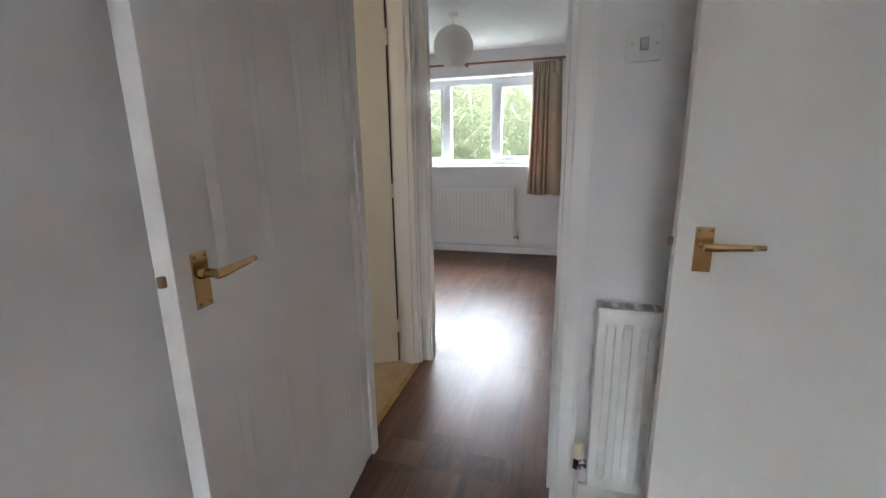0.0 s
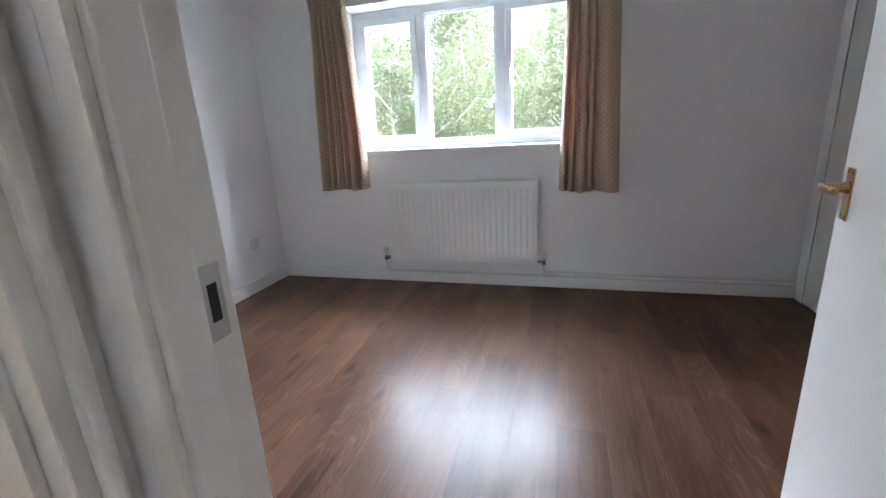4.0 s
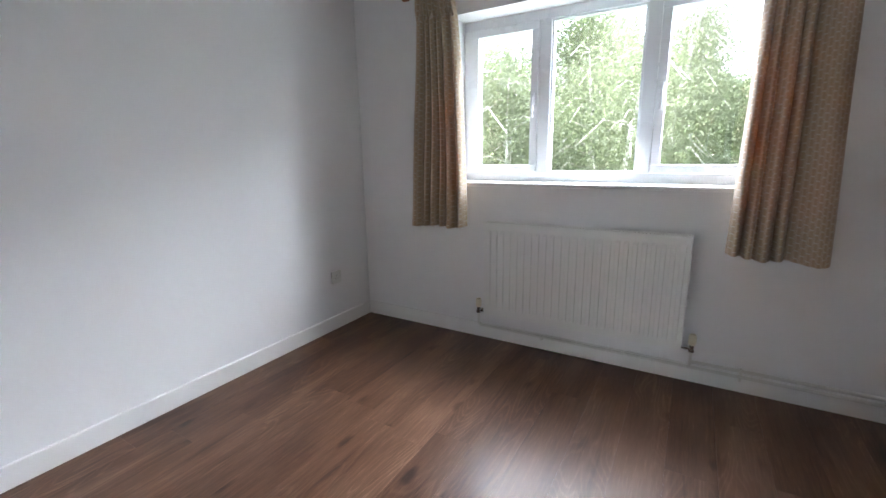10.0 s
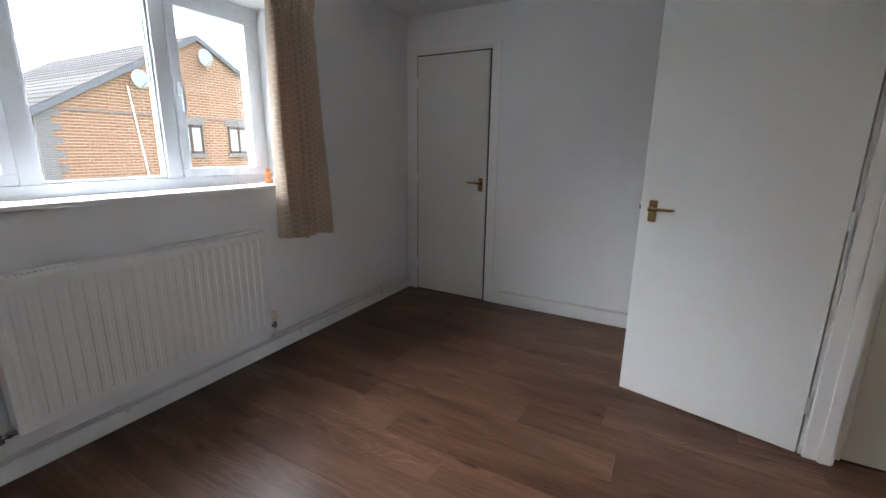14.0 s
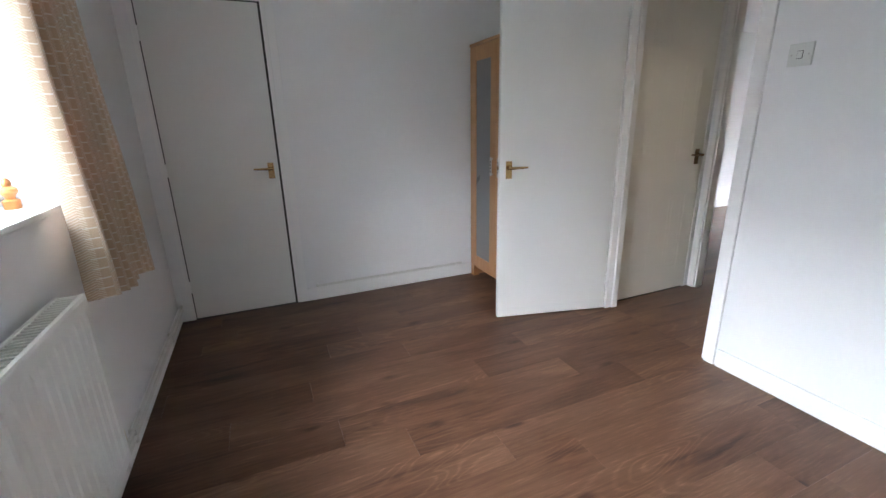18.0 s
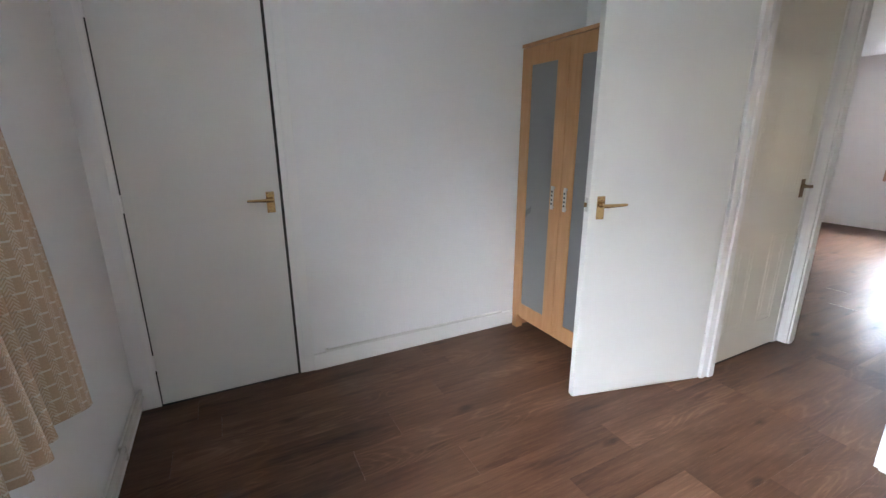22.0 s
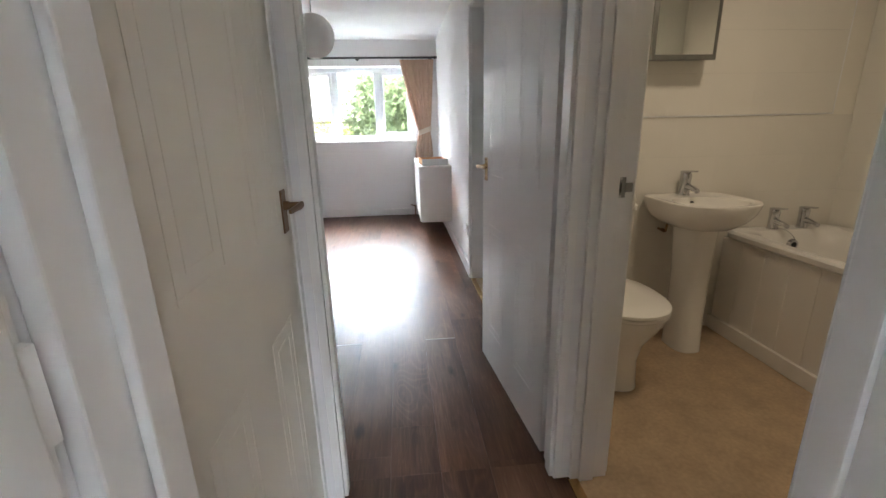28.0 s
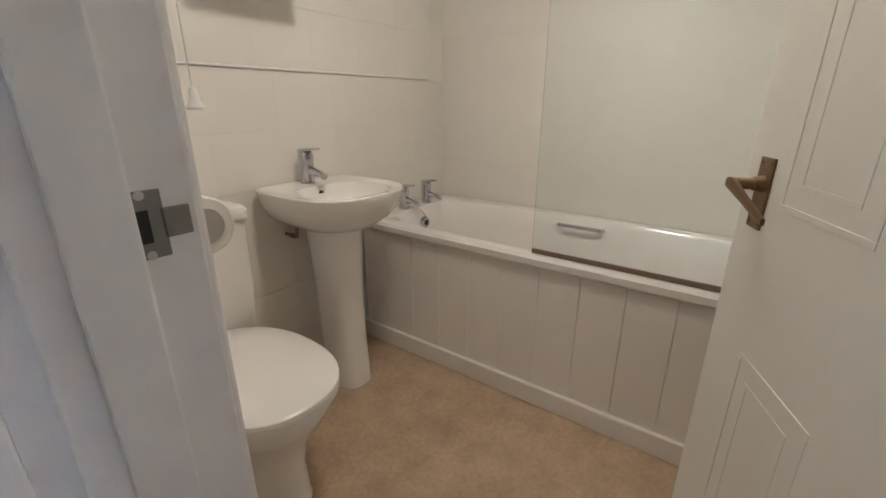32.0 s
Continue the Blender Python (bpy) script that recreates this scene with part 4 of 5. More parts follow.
def wardrobe(m):
    """Local: front at y = 0 facing +y, x from 0 to 0.81, standing on z = 0."""
    e = thing("wardrobe", "pale birch wardrobe with two frosted glass doors", "wardrobe", m)
    w, d, h = 0.81, 0.50, 1.825
    for x in (0.0, w - 0.018):
        part("side_panel", box(B(), x, x + 0.018, -d, -0.02, 0.0, h - 0.02, 0.002), BIRCHV, e)
    part("top_panel", box(B(), -0.004, w + 0.004, -d - 0.002, 0.004, h - 0.02, h, 0.003), BIRCHV, e)
    part("bottom_panel", box(B(), 0.018, w - 0.018, -d, -0.022, 0.10, 0.116), BIRCHV, e)
    part("back_panel", box(B(), 0.018, w - 0.018, -d, -d + 0.005, 0.10, h - 0.02), PLASTIC, e)
    part("shelf", box(B(), 0.018, w - 0.018, -d + 0.006, -0.04, h - 0.34, h - 0.322), BIRCHV, e)
    part("plinth_rail", box(B(), 0.02, w - 0.02, -0.045, -0.027, 0.075, 0.10), BIRCHV, e)
    for x in (0.0, w - 0.05):
        part("leg", box(B(), x, x + 0.05, -0.055, -0.004, 0.0, 0.099, 0.002), BIRCHV, e)
        part("leg", box(B(), x, x + 0.05, -d, -d + 0.05, 0.0, 0.099, 0.002), BIRCHV, e)
    dw = (w - 0.006) / 2
    for k in (0, 1):
        x0 = 0.001 + k * (dw + 0.004)
        x1, z0, z1 = x0 + dw, 0.102, h - 0.024
        dr = part("door", box(B(), x0, x0 + 0.088, -0.019, 0.0, z0, z1, 0.002), BIRCHV, e, "birch framed door with a frosted panel")
        part("stile", box(B(), x1 - 0.088, x1, -0.019, 0.0, z0, z1, 0.002), BIRCHV, dr)
        part("rail", box(B(), x0 + 0.088, x1 - 0.088, -0.019, -0.0005, z0, z0 + 0.092, 0.0015), BIRCHV, dr)
        part("rail", box(B(), x0 + 0.088, x1 - 0.088, -0.019, -0.0005, z1 - 0.10, z1, 0.0015), BIRCHV, dr)
        part("panel", box(B(), x0 + 0.086, x1 - 0.086, -0.012, -0.007, z0 + 0.09, z1 - 0.098), FROST, dr, "grey frosted glass panel")
        hx = (x1 - 0.05) if k == 0 else (x0 + 0.05)
        hb = box(B(), hx - 0.011, hx + 0.011, 0.012, 0.018, 0.885, 1.02, 0.002)
        hd = part("handle", hb, STEEL, dr, "brushed steel pull with four square holes")
        for z in (0.897, 1.008):
            part("post", cyl(B(), (hx, 0.0, z), (hx, 0.012, z), 0.005), STEEL, hd)
        for q in range(4):
            zz = 0.918 + q * 0.0235
            part("hole", box(B(), hx - 0.006, hx + 0.006, 0.0175, 0.0186, zz - 0.006, zz + 0.006), DARKGAP, hd)
    return e


wardrobe(pose(0.240, 2.762, 0))


def faceplate(name, m, kind, label):
    """A white plate on a wall; local y = 0 is the wall, the plate faces -y."""
    e = thing(name, label, "wall socket" if kind == "socket" else "light switch", m)
    part("back_box", box(B(), -0.043, 0.043, -0.006, 0.0, -0.043, 0.043, 0.002), PLASTIC, e)
    part("plate", box(B(), -0.044, 0.044, -0.012, -0.006, -0.044, 0.044, 0.003), PLASTIC, e)
    if kind == "socket":
        for dx, dz, sx, sz in ((0, 0.012, 0.002, 0.005), (-0.011, -0.008, 0.004, 0.002), (0.011, -0.008, 0.004, 0.002)):
            part("pin_hole", box(B(), dx - sx, dx + sx, -0.0125, -0.0115, dz - sz, dz + sz), DARKGAP, e)
        part("switch", box(B(), 0.018, 0.030, -0.015, -0.012, 0.012, 0.03, 0.001), PLASTIC, e)
    elif kind == "switch":
        part("surround", box(B(), -0.0105, 0.0105, -0.0127, -0.0119, -0.0155, 0.0155), DARKGAP, e)
        part("rocker", box(B(), -0.009, 0.009, -0.0165, -0.012, -0.014, 0.014, 0.002), PLASTIC, e)
    for x in (-0.031, 0.031):
        part("screw", cyl(B(), (x, -0.0118, 0), (x, -0.0130, 0), 0.0035, seg=10), STEEL, e)
    return e


faceplate("light_switch", pose(-0.911, BS, 1.506, 0, 0, 180), "switch", "white single rocker light switch by the bedroom doorway")
faceplate("light_switch", pose(0.19, LN, 1.497), "switch", "white single rocker light switch over a radiator")
faceplate("wall_socket", pose(BW, 4.615, 0.38, 0, 0, 90), "socket", "white single wall socket low on the bedroom wall")
faceplate("light_switch", pose(LW, -0.90, 1.46, 0, 0, 90), "switch", "white light switch beside the kitchen opening")
faceplate("wall_socket", pose(LW, -0.92, 0.37, 0, 0, 90), "socket", "white wall socket by the kitchen opening")


def turned(name, m, profile, label, category, material):
    bm = B()
    loft(bm, [oval(0, 0, z, r, r * 0.8, 20) for r, z in profile])
    e = tagged(part(name, bm, material, smooth=True), label, category)
    e.matrix_basis = m
    return e


FIGWOOD = wood("turned_orange_wood", (0.40, 0.15, 0.045), (0.62, 0.27, 0.09), 0.45, 2, 8.0, 6.0, 0.0, 0.1)
turned("wooden_ornament", pose(-0.33, 5.06, 1.0455), ((0.025, 0.0), (0.026, 0.026), (0.014, 0.031), (0.017, 0.039), (0.028, 0.052), (0.026, 0.062), (0.012, 0.069), (0.015, 0.078), (0.013, 0.087), (0.005, 0.094)), "small orange turned wooden ornament on the window sill", "ornament", FIGWOOD)


# ---- living room ----
LY = LS + 0.085
pole("curtain_pole", -0.735, 1.30, LY, 2.085, 0.013, LS, [-0.70 + 0.062 * i for i in range(7)] + [0.90 + 0.058 * i for i in range(7)], "black metal curtain pole over the living room window", BLACKPOLE, (-0.69, 0.26, 1.22))


def tied(a0, b0, tie0, tie1, a1, b1, pin):
    """Edges of a curtain drawn in by a tieback at v = pin."""
    def f(v):
        if v < pin:
            k = v / pin
            k = k * k
            return a0 + (tie0 - a0) * k, b0 + (tie1 - b0) * k
        k = ((v - pin) / (1 - pin)) ** 0.75
        return tie0 + (a1 - tie0) * k, tie1 + (b1 - tie1) * k
    return f


curtain("curtain", tied(-0.70, -0.44, -0.665, -0.515, -0.73, -0.285, 0.34), LY + 0.004, 6, 0.035, 0.705, 2.06, 1, "pink-beige curtain held by a cream tieback", CURTAIN2, 5, -1, 0.34)
curtain("curtain", tied(0.99, 1.24, 1.07, 1.22, 0.88, 1.27, 0.36), LY + 0.004, 6, 0.035, 0.68, 2.06, 1, "pink-beige curtain held by a cream tieback", CURTAIN2, 9, -1, 0.36)
for cx, s in ((-0.59, 1), (1.145, -1)):
    e = thing("tieback", "cream cloth tieback round a curtain", "tieback", group="tiebacks")
    bm = B()
    rg = []
    for i in range(20):
        t = 2 * math.pi * i / 20
        x, y = cx + 0.088 * math.cos(t), LY + 0.004 + 0.050 * math.sin(t)
        zz = 1.165 + 0.032 * s * -math.cos(t)
        rg.append([(x, y, zz - 0.034), (x, y, zz + 0.034)])
    vs = [[bm.verts.new(p) for p in q] for q in rg]
    for i in range(20):
        a, b = vs[i], vs[(i + 1) % 20]
        bm.faces.new((a[0], b[0], b[1], a[1]))
    bmesh.ops.solidify(bm, geom=bm.faces[:], thickness=0.005)
    part("band", bm, TIEBACK, e, smooth=True)
e = thing("wall_cabinet", "white wall-hung cabinet below the curtain", "cabinet")
part("body", box(B(), LW, -0.445, LS + 0.02, -2.03, 0.20, 0.775, 0.002), DOORPAINT, e)
part("top", box(B(), LW, -0.425, LS + 0.02, -2.005, 0.776, 0.805, 0.003), DOORPAINT, e)
part("door", box(B(), -0.444, -0.430, -3.5, -2.78, 0.205, 0.77, 0.002), DOORPAINT, e)
part("door", box(B(), -0.444, -0.430, -2.775, -2.04, 0.205, 0.77, 0.002), DOORPAINT, e)
e = thing("wooden_tray", "brown wooden box tray lying on the white cabinet", "tray", pose(-0.60, -2.33, 0.806, 0, 0, 4))
part("base", box(B(), -0.14, 0.14, -0.19, 0.19, 0.0, 0.01), FIGWOOD, e)
for q in ((-0.14, 0.14, -0.19, -0.178), (-0.14, 0.14, 0.178, 0.19), (-0.14, -0.128, -0.178, 0.178), (0.128, 0.14, -0.178, 0.178)):
    part("side", box(B(), *q, 0.0, 0.065, 0.002), FIGWOOD, e)
for y in (-0.1915, 0.1915):
    part("rim", box(B(), -0.142, 0.142, y - 0.002, y + 0.002, 0.0, 0.068), STEEL, e)
e = thing("pipe_tail", "short dark pipe with a tap below the cabinet", "pipe", pose(-0.42, -3.47, 0))
bm = B()
tube(bm, [(0, 0, 0.0), (0, 0, 0.14), (0.06, 0, 0.155)], 0.008)
part("pipe", bm, OLDBRASS, e, smooth=True)

# blind in the kitchen window
e = thing("venetian_blind", "white slatted blind at the kitchen window", "blind")
for i in range(26):
    z = 1.08 + i * 0.035
    bm = box(B(), KWIN[0] + 0.02, KWIN[1] - 0.02, -0.012, 0.012, -0.001, 0.001)
    o = part("slat", bm, PLASTIC, e)
    o.matrix_basis = pose(0, -3.60, z, 28)
part("headrail", box(B(), KWIN[0] + 0.01, KWIN[1] - 0.01, -3.62, -3.58, 1.965, 1.995), PLASTIC, e)

# trims of the bathroom and kitchen doorways
bm = box(B(), -0.80, -0.765, 1.38, 2.088, -0.001, 0.006, 0.002)
e = tagged(part("threshold_strip", bm, BRASS), "brass threshold strip in the bathroom doorway", "threshold", kind="structure")
for i in range(5):
    part("screw", cyl(B(), (-0.782, 1.5 + i * 0.13, 0.006), (-0.782, 1.5 + i * 0.13, 0.0072), 0.004, seg=8), OLDBRASS, e)
bm = box(B(), -0.80, -0.765, -0.70, 0.03, -0.001, 0.006, 0.002)
tagged(part("threshold_strip", bm, BRASS), "brass threshold strip in the kitchen doorway", "threshold", kind="structure")


# ---- bathroom ----
lamp = new("bathroom_lamp", bpy.data.lights.new("bathroom_lamp", "AREA"))
lamp.data.shape, lamp.data.size, lamp.data.energy, lamp.data.color = "DISK", 0.26, BATH_LAMP, (1.0, 0.81, 0.57)
lamp.matrix_world = pose(-1.55, 1.30, CZ - 0.085)
OPAL = bpy.data.materials.new("lit_opal_glass")
OPAL.use_nodes = True
OPAL.node_tree.nodes["Principled BSDF"].inputs["Emission Color"].default_value = (1.0, 0.80, 0.52, 1)
OPAL.node_tree.nodes["Principled BSDF"].inputs["Emission Strength"].default_value = 0.02
e = thing("ceiling_light", "round opal glass bathroom ceiling light, lit", "ceiling light", pose(-1.55, 1.30, CZ))
part("base", cyl(B(), (0, 0, -0.02), (0, 0, -0.001), 0.15, seg=32), PLASTIC, e, smooth=True)
bm = B()
loft(bm, [oval(0, 0, z, q, q, 32) for q, z in ((0.14, -0.0205), (0.142, -0.05), (0.135, -0.07), (0.12, -0.08))])
part("shade", bm, OPAL, e, smooth=True)


def tiled(name, origin, ux, nx, nz, tw, th, label, z0=0.0, skip=()):
    """Wall tiles with thin joints; origin is the foot of the wall, ux the way along it (a unit vector), facing by its left hand."""
    e = thing(name, label, "wall tiles", kind="structure")
    n = Vector((-ux[1], ux[0], 0))
    o, u = Vector(origin), Vector((ux[0], ux[1], 0))
    g = 0.0022
    bm = B()
    a, b = (0, nx * tw), (z0, z0 + nz * th)
    me = bpy.data.meshes.new("tile")
    tb = box(B(), 0.0001, tw - 0.0001, 0, 0.006, g / 2, th - g / 2)
    tb.to_mesh(me)
    tb.free()
    me.materials.append(TILE)
    rot = Matrix((u, n, (0, 0, 1))).transposed().to_4x4()
    for i in range(nx):
        for j in range(nz):
            if (i, j) in skip:
                continue
            t = new("tile", me)
            t.parent = e
            t.matrix_basis = Matrix.Translation(o + u * (i * tw) + Vector((0, 0, z0 + j * th)) ) @ rot
    box(bm, 0, nx * tw, -0.0005, 0.0045, z0, z0 + nz * th)
    gr = part("grout", bm, GROUT, e)
    gr.matrix_basis = Matrix.Translation(o) @ rot
    return e


# washbasin wall: tiles to shoulder height, a ledge, then a second, thicker field
tiled("wall_tiles_south", (TW, TS, 0), (1, 0), 7, 6, 0.2575, 0.2028, "white glazed tiles behind the washbasin")
tiled("wall_tiles_west", (TW, TN, 0), (0, -1), 7, 11, 0.2572, 0.2028, "white glazed tiles along the bath")
tiled("wall_tiles_north", (-0.912, TN, 0), (-1, 0), 7, 11, 0.2568, 0.2028, "white glazed tiles at the foot of the bath")
e = thing("wall_panel", "white backing board with a ledge above the tiles", "wall panel", kind="structure")
part("board", box(B(), -2.575, -0.902, TS, TS + 0.0018, 1.2215, CZ), WALL_WARM, e)
part("bead", box(B(), -2.579, -0.902, TS, TS + 0.0115, 1.2185, 1.2275, 0.003), GLOSS, e)
part("bead", box(B(), -2.579, -2.573, TS, TS + 0.0105, 1.2276, CZ, 0.002), GLOSS, e)
tiled("wall_tiles_upper", (-2.573, TS + 0.0022, 0), (1, 0), 7, 5, 0.2385, 0.2028, "white glazed tiles in a second, thicker field above the ledge", 1.2278)


def bath(m, w, ln, h):
    """Local: x from 0 (room side) to -w (wall), y from 0 (tap end) to ln, standing on z = 0."""
    e = thing("bathtub", "white acrylic bath with a boarded front panel", "bathtub", m)
    cx, cy, n = -w / 2, ln / 2, 64
    rings = []
    for a, b, z, p, dy in ((w / 2 - 0.01, ln / 2 - 0.002, h - 0.045, 14, 0), (w / 2, ln / 2, h - 0.035, 14, 0), (w / 2 + 0.002, ln / 2, h - 0.012, 14, 0), (w / 2 - 0.006, ln / 2 - 0.004, h, 12, 0), (w / 2 - 0.055, ln / 2 - 0.075, h - 0.002, 6, 0.01), (w / 2 - 0.068, ln / 2 - 0.09, h - 0.018, 5.5, 0.01),
                           (w / 2 - 0.085, ln / 2 - 0.13, h - 0.10, 5, 0.0), (w / 2 - 0.10, ln / 2 - 0.17, h - 0.24, 5, -0.01), (w / 2 - 0.13, ln / 2 - 0.24, h - 0.37, 4.5, -0.03), (w / 2 - 0.20, ln / 2 - 0.36, h - 0.405, 4, -0.04), (0.01, 0.05, h - 0.41, 2, -0.05)):
        rings.append(oval(cx, cy + dy, z, a, b, n, p))
    part("tub", loft(B(), rings, False, True), ACRYLIC, e, smooth=True)
    part("panel_backing", box(B(), -0.045, -0.028, 0.01, ln - 0.01, 0.0, h - 0.05), BATHPANEL, e)
    k = 12
    bw = (ln - 0.02) / k
    me = bpy.data.meshes.new("board")
    b = box(B(), -0.030, -0.016, 0.0003, bw - 0.0003, 0.06, h - 0.046, 0.0022, 1)
    b.to_mesh(me)
    b.free()
    me.materials.append(BATHPANEL)
    for i in range(k):
        o = new("board", me)
        o.parent = e
        o.matrix_basis = pose(0, 0.01 + i * bw, 0)
    part("plinth", box(B(), -0.016, 0.003, 0.004, ln - 0.004, 0.0, 0.082, 0.004), BATHPANEL, e, "painted skirting along the bath panel")
    # overflow, chain and grips
    ov = part("overflow", cyl(B(), (cx, 0.123, h - 0.075), (cx, 0.140, h - 0.075), 0.031, 0.026, 20), CHROME, e, "round chrome overflow", smooth=True)
    part("overflow_hole", cyl(B(), (cx, 0.138, h - 0.075), (cx, 0.1415, h - 0.075), 0.015, seg=16), DARKGAP, ov)
    bm = B()
    pts = [(cx - 0.02 + 0.075 * q, 0.138 - 0.09 * q + 0.02 * math.sin(3.1 * q), h - 0.07 + 0.075 * math.sin(1.9 * q)) for q in [i / 8 for i in range(9)]]
    tube(bm, pts, 0.0022, 6)
    part("plug_chain", bm, CHROME, e)
    for x in (-w + 0.078, -0.078):
        bm = B()
        tube(bm, [(x, 0.735, h - 0.042), (x + (0.03 if x < cx else -0.03), 0.75, h - 0.034), (x + (0.03 if x < cx else -0.03), 0.93, h - 0.034), (x, 0.945, h - 0.042)], 0.009)
        part("grip", bm, CHROME, e, "chrome bath grip", smooth=True)
    return e


def tap(name, m, label, s=1.0):
    """A small chrome pillar tap; the spout points along +y."""
    e = thing(name, label, "tap", m)
    bm = B()
    loft(bm, [oval(0, 0, z * s, r * s, r * s, 20) for r, z in ((0.028, 0), (0.028, 0.005), (0.0245, 0.008), (0.0245, 0.075), (0.026, 0.082), (0.026, 0.102), (0.021, 0.111))])
    part("body", bm, CHROME, e, smooth=True)
    r = []
    for q, hh, ww, dz in ((0.0, 0.016, 0.016, 0.045), (0.35, 0.014, 0.016, 0.045), (0.7, 0.012, 0.0155, 0.040), (1.0, 0.011, 0.015, 0.031)):
        y = (0.008 + 0.085 * q) * s
        r.append([(ww * s * math.cos(a), y, (dz + hh * math.sin(a)) * s) for a in [2 * math.pi * i / 16 for i in range(16)]])
    part("spout", loft(B(), r), CHROME, e, smooth=True)
    bm = B()
    r = []
    for q, ww, z0, z1 in ((-0.02, 0.021, 0.106, 0.118), (0.2, 0.021, 0.111, 0.122), (0.6, 0.018, 0.115, 0.124), (1.0, 0.014, 0.119, 0.126)):
        y = (-0.014 + 0.078 * q) * s
        r.append([(-ww * s, y, z0 * s), (ww * s, y, z0 * s), (ww * s, y, z1 * s), (-ww * s, y, z1 * s)])
    part("lever", loft(bm, r), CHROME, e)
    return e


def basin(m):
    """Local: back at y = 0 against the wall, bowl towards +y, x centred, rim height as given."""
    e = thing("washbasin", "white ceramic washbasin on a full pedestal", "washbasin", m)
    R = 0.818
    n = 56
    rings = []
    for a, b, cy, z, p in ((0.10, 0.11, 0.18, R - 0.150, 2.2), (0.155, 0.155, 0.20, R - 0.135, 2.2), (0.205, 0.195, 0.21, R - 0.10, 2.3), (0.228, 0.215, 0.217, R - 0.06, 2.5), (0.236, 0.222, 0.220, R - 0.025, 2.7), (0.240, 0.225, 0.221, R - 0.006, 2.7), (0.236, 0.222, 0.221, R, 2.7), (0.224, 0.21, 0.222, R - 0.002, 2.7)):
        rings.append(oval(0, cy, z, a * 0.9, b * 0.97, n, p, 0.002, 8))
    for a, b, cy, z, p in ((0.172, 0.143, 0.258, R - 0.006, 2.3), (0.162, 0.136, 0.262, R - 0.03, 2.3), (0.14, 0.112, 0.258, R - 0.075, 2.2), (0.10, 0.08, 0.255, R - 0.105, 2.1), (0.02, 0.02, 0.25, R - 0.112, 2)):
        rings.append(oval(0, cy, z, a, b, n, p, 0.03))
    part("bowl", loft(B(), rings), CERAMIC, e, smooth=True)
    prof = []
    for a, b, cy, z in ((0.078, 0.105, 0.19, 0.0), (0.077, 0.103, 0.19, 0.02), (0.074, 0.094, 0.188, 0.20), (0.078, 0.094, 0.185, 0.42), (0.086, 0.10, 0.182, 0.58), (0.094, 0.108, 0.18, R - 0.128)):
        prof.append(oval(0, cy, z, a, b, 36, 2.6, 0.06))
    part("pedestal", loft(B(), prof), CERAMIC, e, smooth=True)
    part("overflow_hole", cyl(B(), (0, 0.1115, R - 0.035), (0, 0.128, R - 0.037), 0.0125, seg=16), DARKGAP, e)
    w = part("waste", cyl(B(), (0, 0.25, R - 0.1125), (0, 0.25, R - 0.108), 0.03, seg=20), CHROME, e, smooth=True)
    bm = B()
    tube(bm, [(0.092, 0.008, 0.625), (0.092, 0.075, 0.625), (0.092, 0.085, 0.685)], 0.0065)
    cyl(bm, (0.092, 0.04, 0.625), (0.092, 0.065, 0.625), 0.010, seg=8)
    part("supply_pipe", bm, OLDBRASS, e, smooth=True)
    return e


def toilet(m):
    """Local: back at y = 0 against the wall, bowl towards +y."""
    e = thing("toilet", "white ceramic close-coupled toilet with its lid down", "toilet", m)
    rings = []
    for a, b, cy, z in ((0.105, 0.205, 0.37, 0.0), (0.102, 0.20, 0.37, 0.03), (0.098, 0.19, 0.375, 0.14), (0.115, 0.205, 0.385, 0.23), (0.155, 0.235, 0.41, 0.31), (0.178, 0.248, 0.425, 0.365), (0.180, 0.250, 0.425, 0.388)):
        rings.append(oval(0, cy, z, a, b, 48, 2.3, 0.16))
    part("pan", loft(B(), rings), CERAMIC, e, smooth=True)
    part("pan_back", box(B(), -0.17, 0.17, 0.03, 0.24, 0.20, 0.385, 0.02, 3), CERAMIC, e, smooth=True)
    rr = [oval(0, 0.43, z, a, b, 48, 2.3, 0.19) for a, b, z in ((0.183, 0.253, 0.3885), (0.190, 0.258, 0.392), (0.190, 0.258, 0.405), (0.186, 0.255, 0.408))]
    st = part("seat", loft(B(), rr), CERAMIC, e, smooth=True)
    rr = [oval(0, 0.43, z, a, b, 48, 2.3, 0.185) for a, b, z in ((0.186, 0.255, 0.4085), (0.191, 0.260, 0.412), (0.190, 0.259, 0.424), (0.180, 0.25, 0.430), (0.10, 0.15, 0.434), (0.01, 0.02, 0.435))]
    part("lid", loft(B(), rr), CERAMIC, e, smooth=True)
    for x in (-0.07, 0.07):
        part("hinge", cyl(B(), (x - 0.02, 0.19, 0.412), (x + 0.02, 0.19, 0.412), 0.012), CHROME, st, smooth=True)
    rr = []
    for a, b, z in ((0.165, 0.075, 0.386), (0.180, 0.085, 0.40), (0.188, 0.09, 0.60), (0.190, 0.092, 0.765)):
        rr.append(oval(0, 0.10, z, a, b, 48, 8))
    part("cistern", loft(B(), rr), CERAMIC, e, smooth=True)
    rr = [oval(0, 0.10, z, a, b, 48, 8) for a, b, z in ((0.194, 0.096, 0.766), (0.199, 0.10, 0.772), (0.199, 0.10, 0.795), (0.19, 0.093, 0.806), (0.12, 0.06, 0.810), (0.01, 0.01, 0.811))]
    part("cistern_lid", loft(B(), rr), CERAMIC, e, smooth=True)
    part("flush_button", cyl(B(), (0, 0.10, 0.809), (0, 0.10, 0.817), 0.024, 0.022, 20), CHROME, e, smooth=True)
    return e


